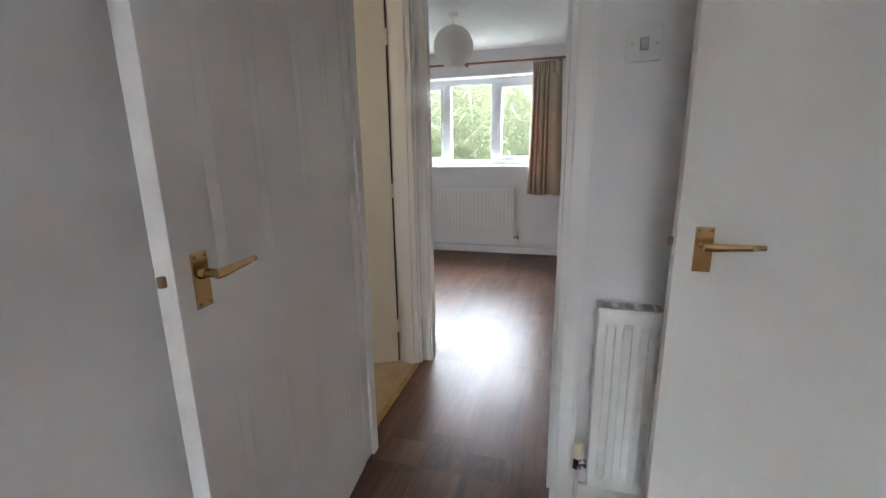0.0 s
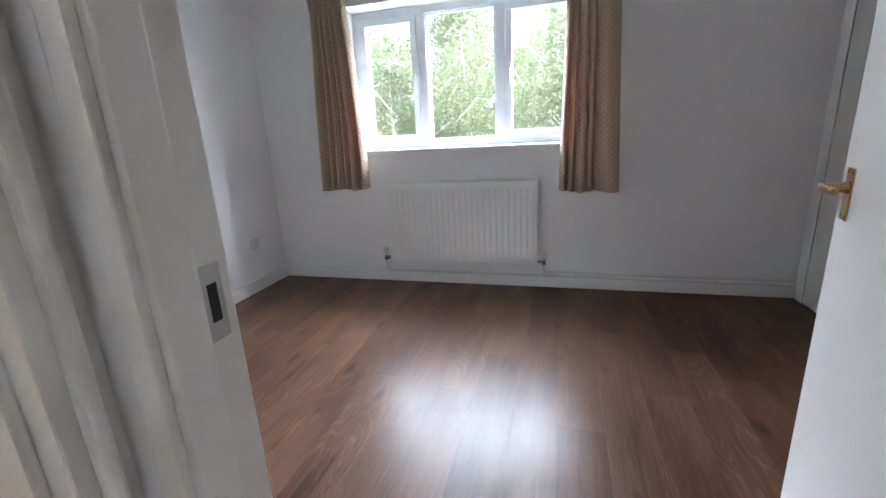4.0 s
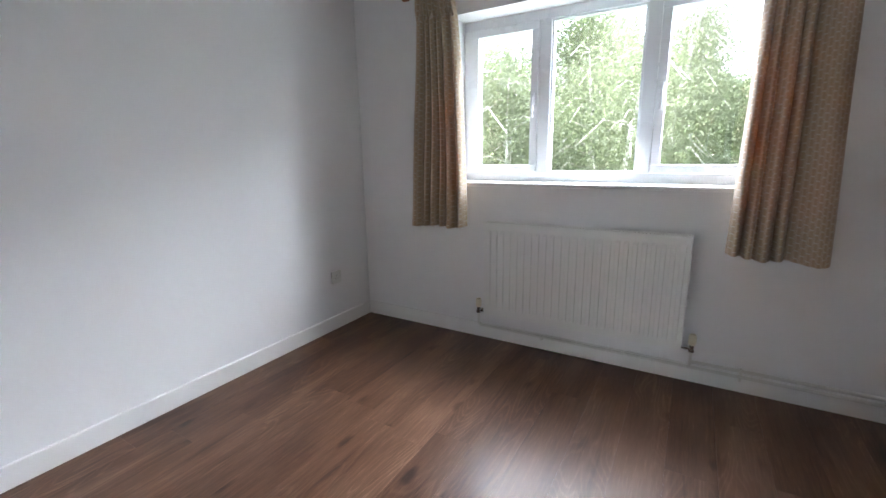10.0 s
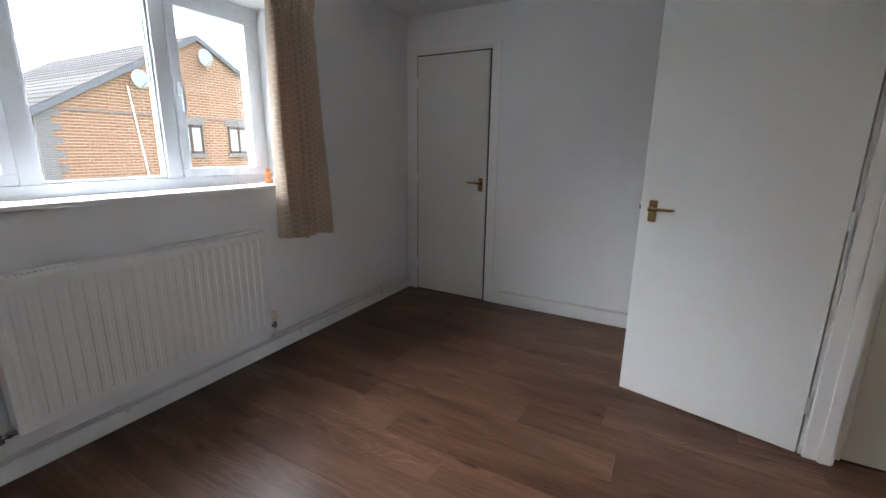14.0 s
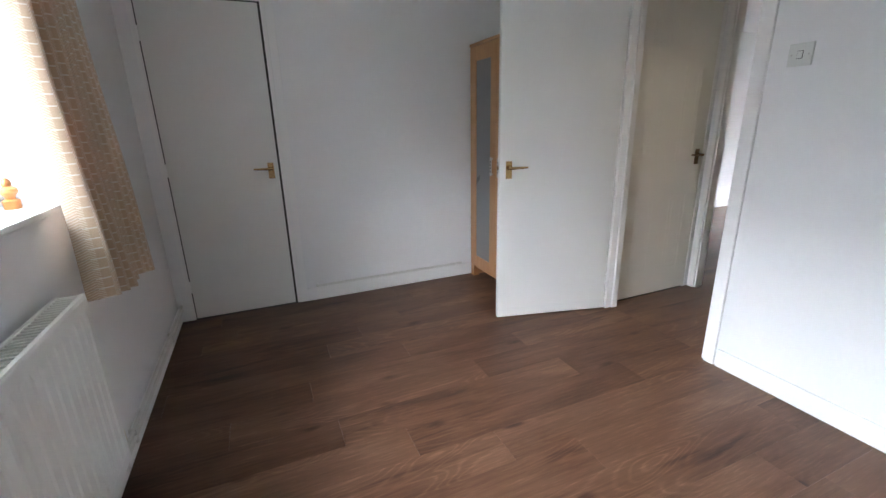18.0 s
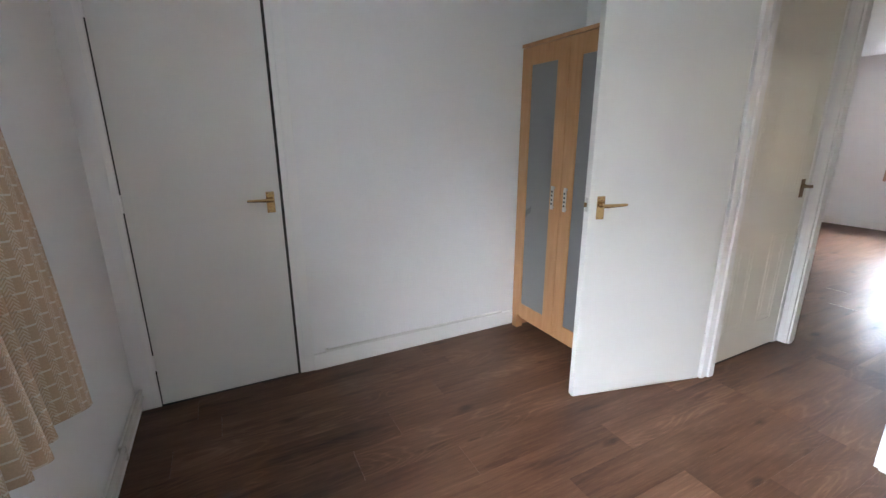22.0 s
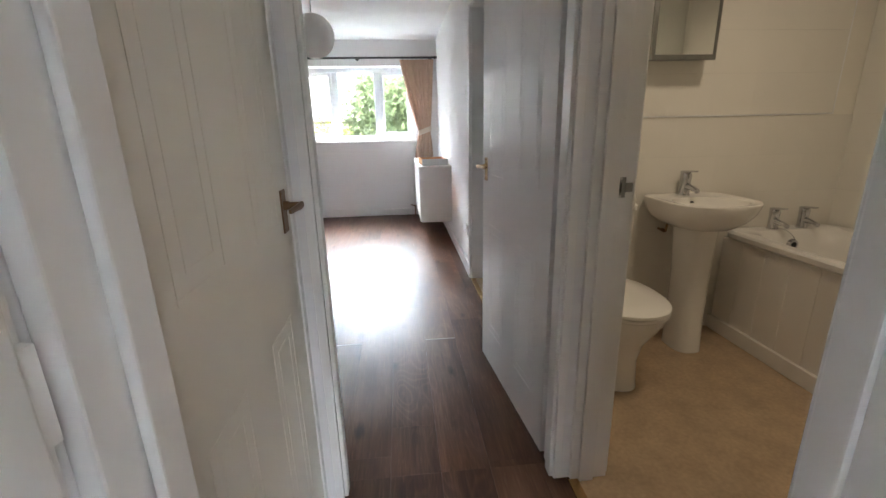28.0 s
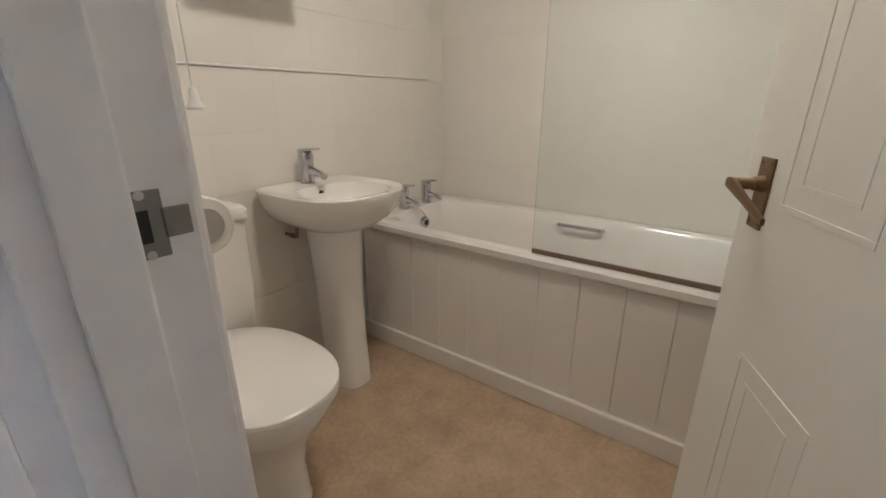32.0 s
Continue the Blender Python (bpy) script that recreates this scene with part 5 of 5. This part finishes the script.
bath(pose(-2.035, TS + 0.008, 0.003), 0.665, 1.785, 0.605)
tap("bath_tap", pose(-2.30, TS + 0.06, 0.607), "chrome bath tap on the rim")
tap("bath_tap", pose(-2.48, TS + 0.06, 0.607), "chrome bath tap on the rim")
basin(pose(-1.743, TS + 0.008, 0.003))
tap("basin_mixer", pose(-1.743, TS + 0.062, 0.818), "chrome mixer tap on the washbasin", 1.07)
toilet(pose(-1.22, TS + 0.008, 0.003))

e = thing("shower_screen", "clear glass shower screen standing on the bath rim", "shower screen", pose(-2.065, 1.20, 0.609))
g = part("pane", box(B(), -0.002, 0.002, 0.0, 0.90, 0.016, 1.42), SCREENGLASS, e)
g.visible_shadow = False
part("bottom_seal", box(B(), -0.006, 0.006, 0.0, 0.90, 0.0, 0.016, 0.002), mat("brown_seal", (0.16, 0.11, 0.075), 0.4), e)
part("wall_channel", box(B(), -0.012, 0.012, 0.90, 0.928, 0.0, 1.44, 0.002), STEEL, e)

DARKSTEEL = mat("dull_steel_sheet", (0.26, 0.255, 0.245), 0.4, 0.1, 30.0, metal=1.0)
e = thing("mirror_cabinet", "small metal-framed mirror cabinet on the bathroom wall", "mirror cabinet", pose(-1.60, TS + 0.013, 1.49))
part("body", box(B(), -0.155, 0.155, 0.0, 0.105, 0.0, 0.56, 0.003), DARKSTEEL, e)
d = part("door", box(B(), -0.165, 0.165, 0.106, 0.118, -0.012, 0.57, 0.004), DARKSTEEL, e)
part("mirror", box(B(), -0.145, 0.145, 0.1175, 0.1195, 0.012, 0.55), MIRROR, d, "mirror glass")

e = thing("pull_cord", "white light pull cord with a plastic acorn", "pull cord", pose(-1.10, 0.985, 1.10))
part("cord", cyl(B(), (0, 0, 0.03), (0, 0, CZ - 1.10 - 0.02), 0.0016, seg=8), PLASTIC, e)
bm = B()
loft(bm, [oval(0, 0, z, r, r, 18) for r, z in ((0.013, 0.0), (0.0145, 0.004), (0.012, 0.009), (0.008, 0.016), (0.007, 0.03), (0.004, 0.036))])
part("acorn", bm, PLASTIC, e, smooth=True)
part("switch_box", cyl(B(), (0, 0, CZ - 1.10 - 0.03), (0, 0, CZ - 1.10 - 0.001), 0.045, seg=24), PLASTIC, e, smooth=True)

e = thing("toilet_roll_holder", "chrome toilet roll holder with a white paper roll", "toilet roll", pose(-1.042, 0.965, 0.918, 0, 0, 92))
PAPERROLL = mat("toilet_paper", (0.80, 0.77, 0.71), 0.95, 0.03, 30.0, 0.0005, 90)
bm = B()
loft(bm, [[(x, r * math.cos(a), r * math.sin(a)) for a in [2 * math.pi * i / 30 for i in range(30)]] for x, r in ((0.0, 0.021), (0.0, 0.046), (0.003, 0.049), (0.097, 0.049), (0.10, 0.046), (0.10, 0.021))], False, False)
part("roll", bm, PAPERROLL, e, "white toilet paper roll", smooth=True)
part("core", cyl(B(), (-0.001, 0, 0), (0.102, 0, 0), 0.03, seg=24), STEEL, e, "grey metal end of the roll holder", smooth=True)
bm = B()
tube(bm, [(0.05, 0, 0), (-0.03, 0, 0), (-0.03, -0.135, 0)], 0.006)
part("arm", bm, CHROME, e, smooth=True)

e = thing("strike_plate", "steel strike plate let into the bathroom door jamb", "strike plate", pose(-0.857, 1.3785, 1.005))
part("plate", box(B(), -0.016, 0.016, 0, 0.0015, -0.018, 0.040, 0.0005), DARKSTEEL, e)
part("slot", box(B(), -0.004, 0.006, 0.001, 0.002, -0.004, 0.024), DARKGAP, e)
part("lip", box(B(), -0.036, -0.014, 0.0002, 0.004, -0.002, 0.024, 0.0015), DARKSTEEL, e)
for z in (-0.0145, 0.0365):
    part("screw", cyl(B(), (0, 0.001, z), (0, 0.0028, z), 0.004, seg=10), STEEL, e)
e = thing("strike_plate", "steel strike plate on the bedroom door jamb", "strike plate", pose(-0.7165, 2.215, 0.985, 0, 0, -90))
part("plate", box(B(), -0.014, 0.014, 0, 0.0015, -0.03, 0.05, 0.0005), STEEL, e)
part("slot", box(B(), -0.006, 0.006, 0.001, 0.002, -0.01, 0.03), DARKGAP, e)


# ---- outdoors ----
bm = box(B(), -400, 400, -400, 400, -2.95, -2.75)
tagged(part("ground", bm, GRASS), "rough green grass around the building", "ground", kind="structure")


def leaf_mat(name, colour, vary=0.22):
    m = bpy.data.materials.new(name)
    m.use_nodes = True
    n, l = m.node_tree.nodes, m.node_tree.links
    geo, mr = n.new("ShaderNodeNewGeometry"), n.new("ShaderNodeMapRange")
    mr.inputs["To Min"].default_value, mr.inputs["To Max"].default_value = 1 - vary, 1 + vary
    l.new(geo.outputs["Random Per Island"], mr.inputs["Value"])
    sc = n.new("ShaderNodeVectorMath")
    sc.operation = "SCALE"
    sc.inputs[0].default_value = colour
    l.new(mr.outputs[0], sc.inputs["Scale"])
    b = n["Principled BSDF"]
    l.new(sc.outputs[0], b.inputs["Base Color"])
    b.inputs["Roughness"].default_value = 0.55
    tr, ms = n.new("ShaderNodeBsdfTranslucent"), n.new("ShaderNodeMixShader")
    l.new(sc.outputs[0], tr.inputs["Color"])
    ms.inputs["Fac"].default_value = 0.6
    l.new(b.outputs[0], ms.inputs[1]), l.new(tr.outputs[0], ms.inputs[2])
    l.new(ms.outputs[0], n["Material Output"].inputs["Surface"])
    return m


LEAF = leaf_mat("mid_green_leaves", (0.096, 0.12, 0.055))
BIRCHLEAF = leaf_mat("pale_birch_leaves", (0.125, 0.14, 0.078))
GOLDLEAF = leaf_mat("yellow_green_conifer", (0.16, 0.17, 0.036))
DARKLEAF = leaf_mat("deep_green_leaves", (0.075, 0.098, 0.04))
BARK = mat("grey_brown_bark", (0.10, 0.085, 0.065), 0.9, 0.25, 8.0, 0.01, 25)
BIRCHBARK = mat("white_birch_bark", (0.42, 0.40, 0.37), 0.8, 0.4, 5.0, 0.004, 30)


def leaves(points, size, rng):
    """Many small folded leaves round the given points, as vertices and faces."""
    vs, fs = [], []
    for p in points:
        d = Vector((rng.gauss(0, 1), rng.gauss(0, 1), rng.gauss(0, 0.7))).normalized()
        u = d.orthogonal().normalized()
        u.rotate(Matrix.Rotation(rng.uniform(0, 6.28), 3, d))
        s = size * rng.uniform(0.6, 1.3)
        c = Vector(p)
        k = len(vs)
        side = d.cross(u)
        vs += [c - u * s, c + side * s * 0.45, c + u * s, c - side * s * 0.45 + d * s * 0.15]
        fs.append((k, k + 1, k + 2, k + 3))
    return vs, fs


def tree(name, x, y, h, spread, label, leaf, bark, seed, count, low=0.3, droop=0.0, size=0.07, clumps=46, trunks=1, base=-2.75):
    e = thing(name, label, "tree", pose(x, y, base))
    rng = random.Random(seed)
    bm = B()
    tips = []
    for tk in range(trunks):
        lean = Vector((rng.uniform(-0.08, 0.08), rng.uniform(-0.08, 0.08), 1)) if trunks == 1 else Vector((rng.uniform(-0.2, 0.2), rng.uniform(-0.2, 0.2), 1))
        pts = [Vector((rng.uniform(-0.1, 0.1), 0, -0.05)) * trunks]
        for i in range(7):
            pts.append(pts[-1] + lean * (h * 0.93 / 7) + Vector((rng.uniform(-0.08, 0.08), rng.uniform(-0.08, 0.08), 0)))
        r0 = 0.018 * h
        for i, (a, b) in enumerate(zip(pts, pts[1:])):
            cyl(bm, a, b, r0 * (1 - i / 7.6), r0 * (1 - (i + 1) / 7.6), 8)
        for i in range(clumps // trunks):
            f = low + (1 - low) * rng.random() ** 0.8
            j = min(6, int(f * 7))
            root = pts[j].lerp(pts[j + 1], f * 7 - j if f < 1 else 1)
            ang = rng.uniform(0, 6.28)
            reach = spread * (0.35 + 0.75 * rng.random()) * (1.15 - 0.75 * max(0, (f - low) / (1 - low)) ** 1.3)
            tip = root + Vector((math.cos(ang) * reach, math.sin(ang) * reach, reach * rng.uniform(0.1, 0.55) - droop * reach))
            mid = root.lerp(tip, 0.5) + Vector((0, 0, 0.12 * reach + droop * 0.3 * reach))
            q = max(0.012, r0 * 0.35 * (1.1 - f))
            cyl(bm, root, mid, q, q * 0.7, 6)
            cyl(bm, mid, tip, q * 0.7, 0.006, 6)
            tips += [(mid, reach), (tip, reach), (root.lerp(mid, 0.7), reach)]
    part("trunk", bm, bark, e)
    pts = []
    for i in range(count):
        c, reach = tips[rng.randrange(len(tips))]
        s = 0.16 * spread + 0.12
        p = c + Vector((rng.gauss(0, s), rng.gauss(0, s), rng.gauss(0, s * 0.75)))
        if droop:
            p.z -= abs(rng.gauss(0, droop * 0.9))
        if p.z > 0.05:
            pts.append(p)
    vs, fs = leaves(pts, size, rng)
    me = bpy.data.meshes.new("crown")
    me.from_pydata(vs, [], fs)
    me.materials.append(leaf)
    o = new("crown", me)
    o.parent = e
    return e


tree("birch_tree", -6.2, 12.6, 9.0, 1.7, "slender birch tree with pale stems and hanging leaves", BIRCHLEAF, BIRCHBARK, 11, 28000, 0.3, 0.5, 0.035, 70, 2)
tree("birch_tree", -4.4, 11.8, 6.2, 1.5, "pale-stemmed birch tree with thin leaves", BIRCHLEAF, BIRCHBARK, 12, 22000, 0.35, 0.35, 0.035, 60, 2)
tree("bushy_tree", -5.2, 14.5, 5.0, 2.2, "dense green bushy tree behind the birches", LEAF, BARK, 13, 70000, 0.08, 0.0, 0.03, 110)
tree("bushy_tree", -2.6, 13.8, 5.3, 2.2, "dense green bushy tree beyond the garden", LEAF, BARK, 14, 90000, 0.06, 0.0, 0.029, 110)
tree("birch_tree", -2.0, 14.6, 8.4, 1.6, "tall birch tree with fine hanging foliage", BIRCHLEAF, BIRCHBARK, 23, 150000, 0.14, 0.8, 0.028, 150, 3)
tree("bushy_tree", -1.7, 18.0, 7.2, 1.5, "leafy tree standing between the garden bushes", LEAF, BARK, 25, 60000, 0.06, 0.0, 0.042, 90)
tree("bushy_tree", -3.6, 17.5, 8.6, 2.4, "tall leafy tree standing behind the bushes", DARKLEAF, BARK, 21, 50000, 0.1, 0.0, 0.045, 90)
tree("birch_tree", -2.6, 12.6, 7.0, 1.5, "birch tree with drooping pale green foliage", BIRCHLEAF, BIRCHBARK, 15, 32000, 0.22, 0.6, 0.035, 70, 2)
tree("bushy_tree", 0.05, 18.6, 6.3, 0.95, "tall green tree beyond the garden", LEAF, BARK, 16, 60000, 0.08, 0.0, 0.05, 80)
tree("bushy_tree", 0.85, 20.6, 6.7, 0.7, "distant leafy tree beside the brick house", LEAF, BARK, 17, 26000, 0.15, 0.0, 0.045, 70)
tree("bushy_tree", -8.8, 14.0, 5.5, 2.4, "dense green bushy tree at the garden's edge", LEAF, BARK, 18, 22000, 0.08, 0.0, 0.06, 80)
tree("bushy_tree", -7.4, 19.0, 8.0, 2.8, "tall leafy tree beyond the bushes", DARKLEAF, BARK, 22, 20000, 0.15, 0.0, 0.07, 80)


def conifer(x, y, h, r, seed, leaf=GOLDLEAF, label="broad yellow-green garden conifer by the brick house"):
    e = thing("conifer", label, "tree", pose(x, y, -2.75))
    rng = random.Random(seed)
    part("trunk", cyl(B(), (0, 0, 0), (0, 0, h * 0.95), 0.09, 0.01, 8), BARK, e)
    pts = []
    for i in range(11000):
        f = rng.random() ** 0.7
        a, q = rng.uniform(0, 6.28), r * (1 - f ** 1.6) ** 0.6 * (0.75 + 0.35 * rng.random())
        pts.append(Vector((math.cos(a) * q, math.sin(a) * q, 0.1 + f * (h - 0.1))))
    vs, fs = leaves(pts, 0.045, rng)
    me = bpy.data.meshes.new("crown")
    me.from_pydata(vs, [], fs)
    me.materials.append(leaf)
    o = new("crown", me)
    o.parent = e
    return e


conifer(1.16, 17.0, 4.95, 0.8, 31)
conifer(0.45, 17.2, 4.9, 0.45, 32, DARKLEAF, "slim dark green garden conifer among the trees")
tree("garden_shrub", -0.4, 15.8, 3.9, 1.2, "low dense green shrub in the garden", LEAF, BARK, 24, 24000, 0.04, 0.0, 0.04, 70)


OUTNET = mat("grey_net_curtain", (0.26, 0.26, 0.25), 0.9, 0.2, 8.0)


def house_window(e, x, y, z, w, h):
    """A brown casement in a wall that faces -y, with soldier courses above and below."""
    o = part("window", box(B(), x - w / 2, x + w / 2, y - 0.02, y + 0.02, z - h / 2, z + h / 2), DARKGLASS, e, "brown-framed window with net curtains")
    for q in ((x - w / 2, x + w / 2, z - h / 2, z - h / 2 + 0.07), (x - w / 2, x + w / 2, z + h / 2 - 0.07, z + h / 2), (x - w / 2, x - w / 2 + 0.07, z - h / 2, z + h / 2), (x + w / 2 - 0.07, x + w / 2, z - h / 2, z + h / 2), (x - 0.05, x + 0.05, z - h / 2, z + h / 2)):
        part("frame", box(B(), q[0], q[1], y - 0.05, y + 0.01, q[2], q[3]), BROWNFRAME, o)
    for s in (-1, 1):
        part("net_curtain", box(B(), x + s * 0.06, x + s * (w / 2 - 0.09), y - 0.026, y - 0.021, z - h / 2 + 0.08, z + h / 2 - 0.1), OUTNET, o)
    part("sill", box(B(), x - w / 2 - 0.08, x + w / 2 + 0.08, y - 0.08, y, z - h / 2 - 0.16, z - h / 2), GREYBRICK, o)
    part("lintel", box(B(), x - w / 2 - 0.1, x + w / 2 + 0.1, y - 0.03, y, z + h / 2, z + h / 2 + 0.24), GREYBRICK, o)
    return o


e = thing("brick_house", "orange brick gabled house with a grey tiled roof", "house")
X0, X1, XR, Y0, Y1, EZ, RZ = 3.5, 14.0, 8.75, 19.8, 32.0, 2.25, 5.3
bm = B()
loft(bm, [[(X0, y, -2.75), (X1, y, -2.75), (X1, y, EZ), (XR, y, RZ - 0.1), (X0, y, EZ)] for y in (Y0, Y1)])
part("wall", bm, OUTBRICK, e)
for s, xe in ((-1, X0), (1, X1)):
    dx = xe + s * 0.16
    slope = (RZ - EZ) / (XR - xe)
    ez = EZ + slope * (dx - xe)
    rows = 15
    for i in range(rows):
        a, b = i / rows, (i + 1) / rows
        xa, xb = dx + (XR - dx) * a, dx + (XR - dx) * b
        za, zb = ez + (RZ - ez) * a, ez + (RZ - ez) * b
        bm = B()
        loft(bm, [[(xa, y, za + 0.10), (xb, y, zb + 0.075), (xb, y, zb + 0.02), (xa, y, za + 0.02)] for y in (Y0 - 0.12, Y1 + 0.1)])
        part("tile_course", bm, SLATE, e)
    bm = B()
    loft(bm, [[(dx, y, ez - 0.16), (XR, y, RZ - 0.14), (XR, y, RZ + 0.06), (dx, y, ez + 0.05)] for y in (Y0 - 0.16, Y0 - 0.13)])
    part("bargeboard", bm, mat("grey_verge", (0.07, 0.07, 0.08), 0.8), e)
    part("gutter", box(B(), dx - 0.06, dx + 0.06, Y0 - 0.1, Y1, ez - 0.1, ez - 0.01), BROWNFRAME, e)
    part("soffit", box(B(), min(xe, dx), max(xe, dx), Y0 - 0.1, Y1, ez - 0.14, ez - 0.1), BROWNFRAME, e)
house_window(e, 8.15, Y0, 1.5, 0.98, 1.08)
house_window(e, 10.25, Y0, 1.5, 0.98, 1.08)
part("string_course", box(B(), X0, X1, Y0 - 0.02, Y0, 2.28, 2.34), GREYBRICK, e)
for i in range(24):
    z = -2.75 + i * 0.21
    part("quoin", box(B(), X0 - 0.015, X0 + (0.62 if i % 2 else 0.40), Y0 - 0.015, Y0 + 0.3, z, z + 0.21), GREYBRICK, e)
o = part("side_window", box(B(), X0 - 0.03, X0 + 0.02, 20.7, 21.9, 0.95, 2.0), DARKGLASS, e)
for q in ((20.7, 20.77, 0.95, 2.0), (21.27, 21.33, 0.95, 2.0), (21.83, 21.9, 0.95, 2.0), (20.7, 21.9, 0.95, 1.02), (20.7, 21.9, 1.93, 2.0)):
    part("frame", box(B(), X0 - 0.06, X0 - 0.02, *q), BROWNFRAME, o)
part("drainpipe", cyl(B(), (X0 - 0.06, 20.25, -2.75), (X0 - 0.06, 20.25, 2.1), 0.045), BROWNFRAME, e)


def dish(x, z, label):
    e = thing("satellite_dish", label, "satellite dish", pose(x, Y0, z))
    bm = B()
    loft(bm, [[(r * math.cos(a), -0.42 + d, r * 1.1 * math.sin(a)) for a in [2 * math.pi * i / 24 for i in range(24)]] for r, d in ((0.27, 0.0), (0.28, 0.012), (0.21, 0.07), (0.12, 0.10), (0.02, 0.105))])
    part("reflector", bm, DISH, e, smooth=True)
    bm = B()
    tube(bm, [(0, -0.32, 0), (0.02, -0.2, -0.1), (0.02, 0.0, -0.1)], 0.025)
    part("mount", bm, DISH, e)
    part("arm", tube(B(), [(0, -0.40, -0.3), (0, -0.75, -0.12)], 0.015), DISH, e)
    return e


dish(8.85, 4.55, "grey satellite dish under the gable's peak")
dish(6.4, 3.45, "grey satellite dish on the brick gable")
tagged(part("cable", cyl(B(), (6.15, Y0 - 0.02, 3.2), (6.55, Y0 - 0.02, -1.0), 0.022), PLASTIC), "white cable running down the brick gable", "cable")

# beyond the living room window
tree("bushy_tree", -1.3, -10.5, 6.3, 2.3, "leafy green tree outside the living room", LEAF, BARK, 41, 26000, 0.1, 0.0, 0.085, 80)
tree("bushy_tree", 0.5, -13.5, 6.0, 1.6, "thin leafy tree outside the living room", LEAF, BARK, 42, 26000, 0.2, 0.1, 0.08, 80)
tree("garden_shrub", 2.1, -9.0, 4.05, 1.3, "yellow-green shrub outside the living room", GOLDLEAF, BARK, 43, 10000, 0.05, 0.0, 0.045, 60)
e = thing("rendered_house", "white rendered house with a dark roof edge", "house")
part("wall", box(B(), 0.6, 9.0, -24.0, -17.0, -2.75, 1.75), mat("white_render", (0.78, 0.78, 0.76), 0.9, 0.05, 3.0, 0.003, 40), e)
bm = B()
loft(bm, [[(0.2, y, z) for y, z in ((-16.6, 1.7), (-20.5, 3.6), (-24.4, 1.7), (-24.4, 1.6), (-16.6, 1.6))], [(9.4, y, z) for y, z in ((-16.6, 1.7), (-20.5, 3.6), (-24.4, 1.7), (-24.4, 1.6), (-16.6, 1.6))]])
part("roof", bm, mat("pale_roof_covering", (0.42, 0.41, 0.40), 0.9, 0.1, 3.0, 0.003, 20), e)
part("gutter", box(B(), 1.3, 3.4, -16.62, -16.48, 1.48, 1.60, 0.02), BROWNFRAME, e, "dark gutter under the roof edge")


# pale strips that paint the glints on raised plank ends
JOINT_GLINT = mat("joint_glint", (0.50, 0.43, 0.37), 0.5, 0.2, 60.0)
for x, y in ((0.03, 0.287), (-0.51, 0.287), (0.21, -0.12), (-0.15, -0.03)):
    w = part("glint_strip", box(B(), x + 0.002, x + 0.176, y - 0.0018, y + 0.0018, -0.003, 0.0012, 0.0005), JOINT_GLINT, FLOOR)


# ---- laminate planks ----
PW, PL = 0.18, 1.22
rng = random.Random(5)
shared = {}


def planks(x0, x1, y0, y1, origin, starts):
    i0 = math.floor((x0 - origin) / PW)
    i = i0
    while origin + i * PW < x1 - 1e-4:
        a, b = max(x0, origin + i * PW), min(x1, origin + (i + 1) * PW)
        s = starts.get(i, None)
        s = s if s is not None else rng.uniform(0, PL)
        s -= math.ceil((s - y0) / PL) * PL
        while s < y1 - 1e-4:
            c, d = max(y0, s), min(y1, s + PL)
            if d - c > 0.02 and b - a > 0.01:
                key = (round(b - a, 3), round(d - c, 3))
                if key not in shared:
                    me = bpy.data.meshes.new("plank")
                    q = box(B(), 0.00015, b - a - 0.00015, 0.0003, d - c - 0.0003, -0.02, 0.0)
                    q.to_mesh(me)
                    q.free()
                    me.materials.append(LAMINATE)
                    shared[key] = me
                o = new("plank", shared[key])
                o.parent = FLOOR
                o.matrix_basis = pose(a, c, rng.uniform(-0.0001, 0.0001))
            s += PL
        i += 1


planks(BW, BE, 2.19, BN, -0.20, {-1: 3.39, -3: 3.905, -2: 2.945, -4: 3.57})
planks(HW - 0.0, HE, 1.29, 2.19, 0.03, {0: 0.287, -3: 0.287, 1: -0.12, -1: -0.03})
planks(LW, LE, LS, 1.29, 0.03, {0: 0.287, -3: 0.287, 1: -0.12, -1: -0.03})
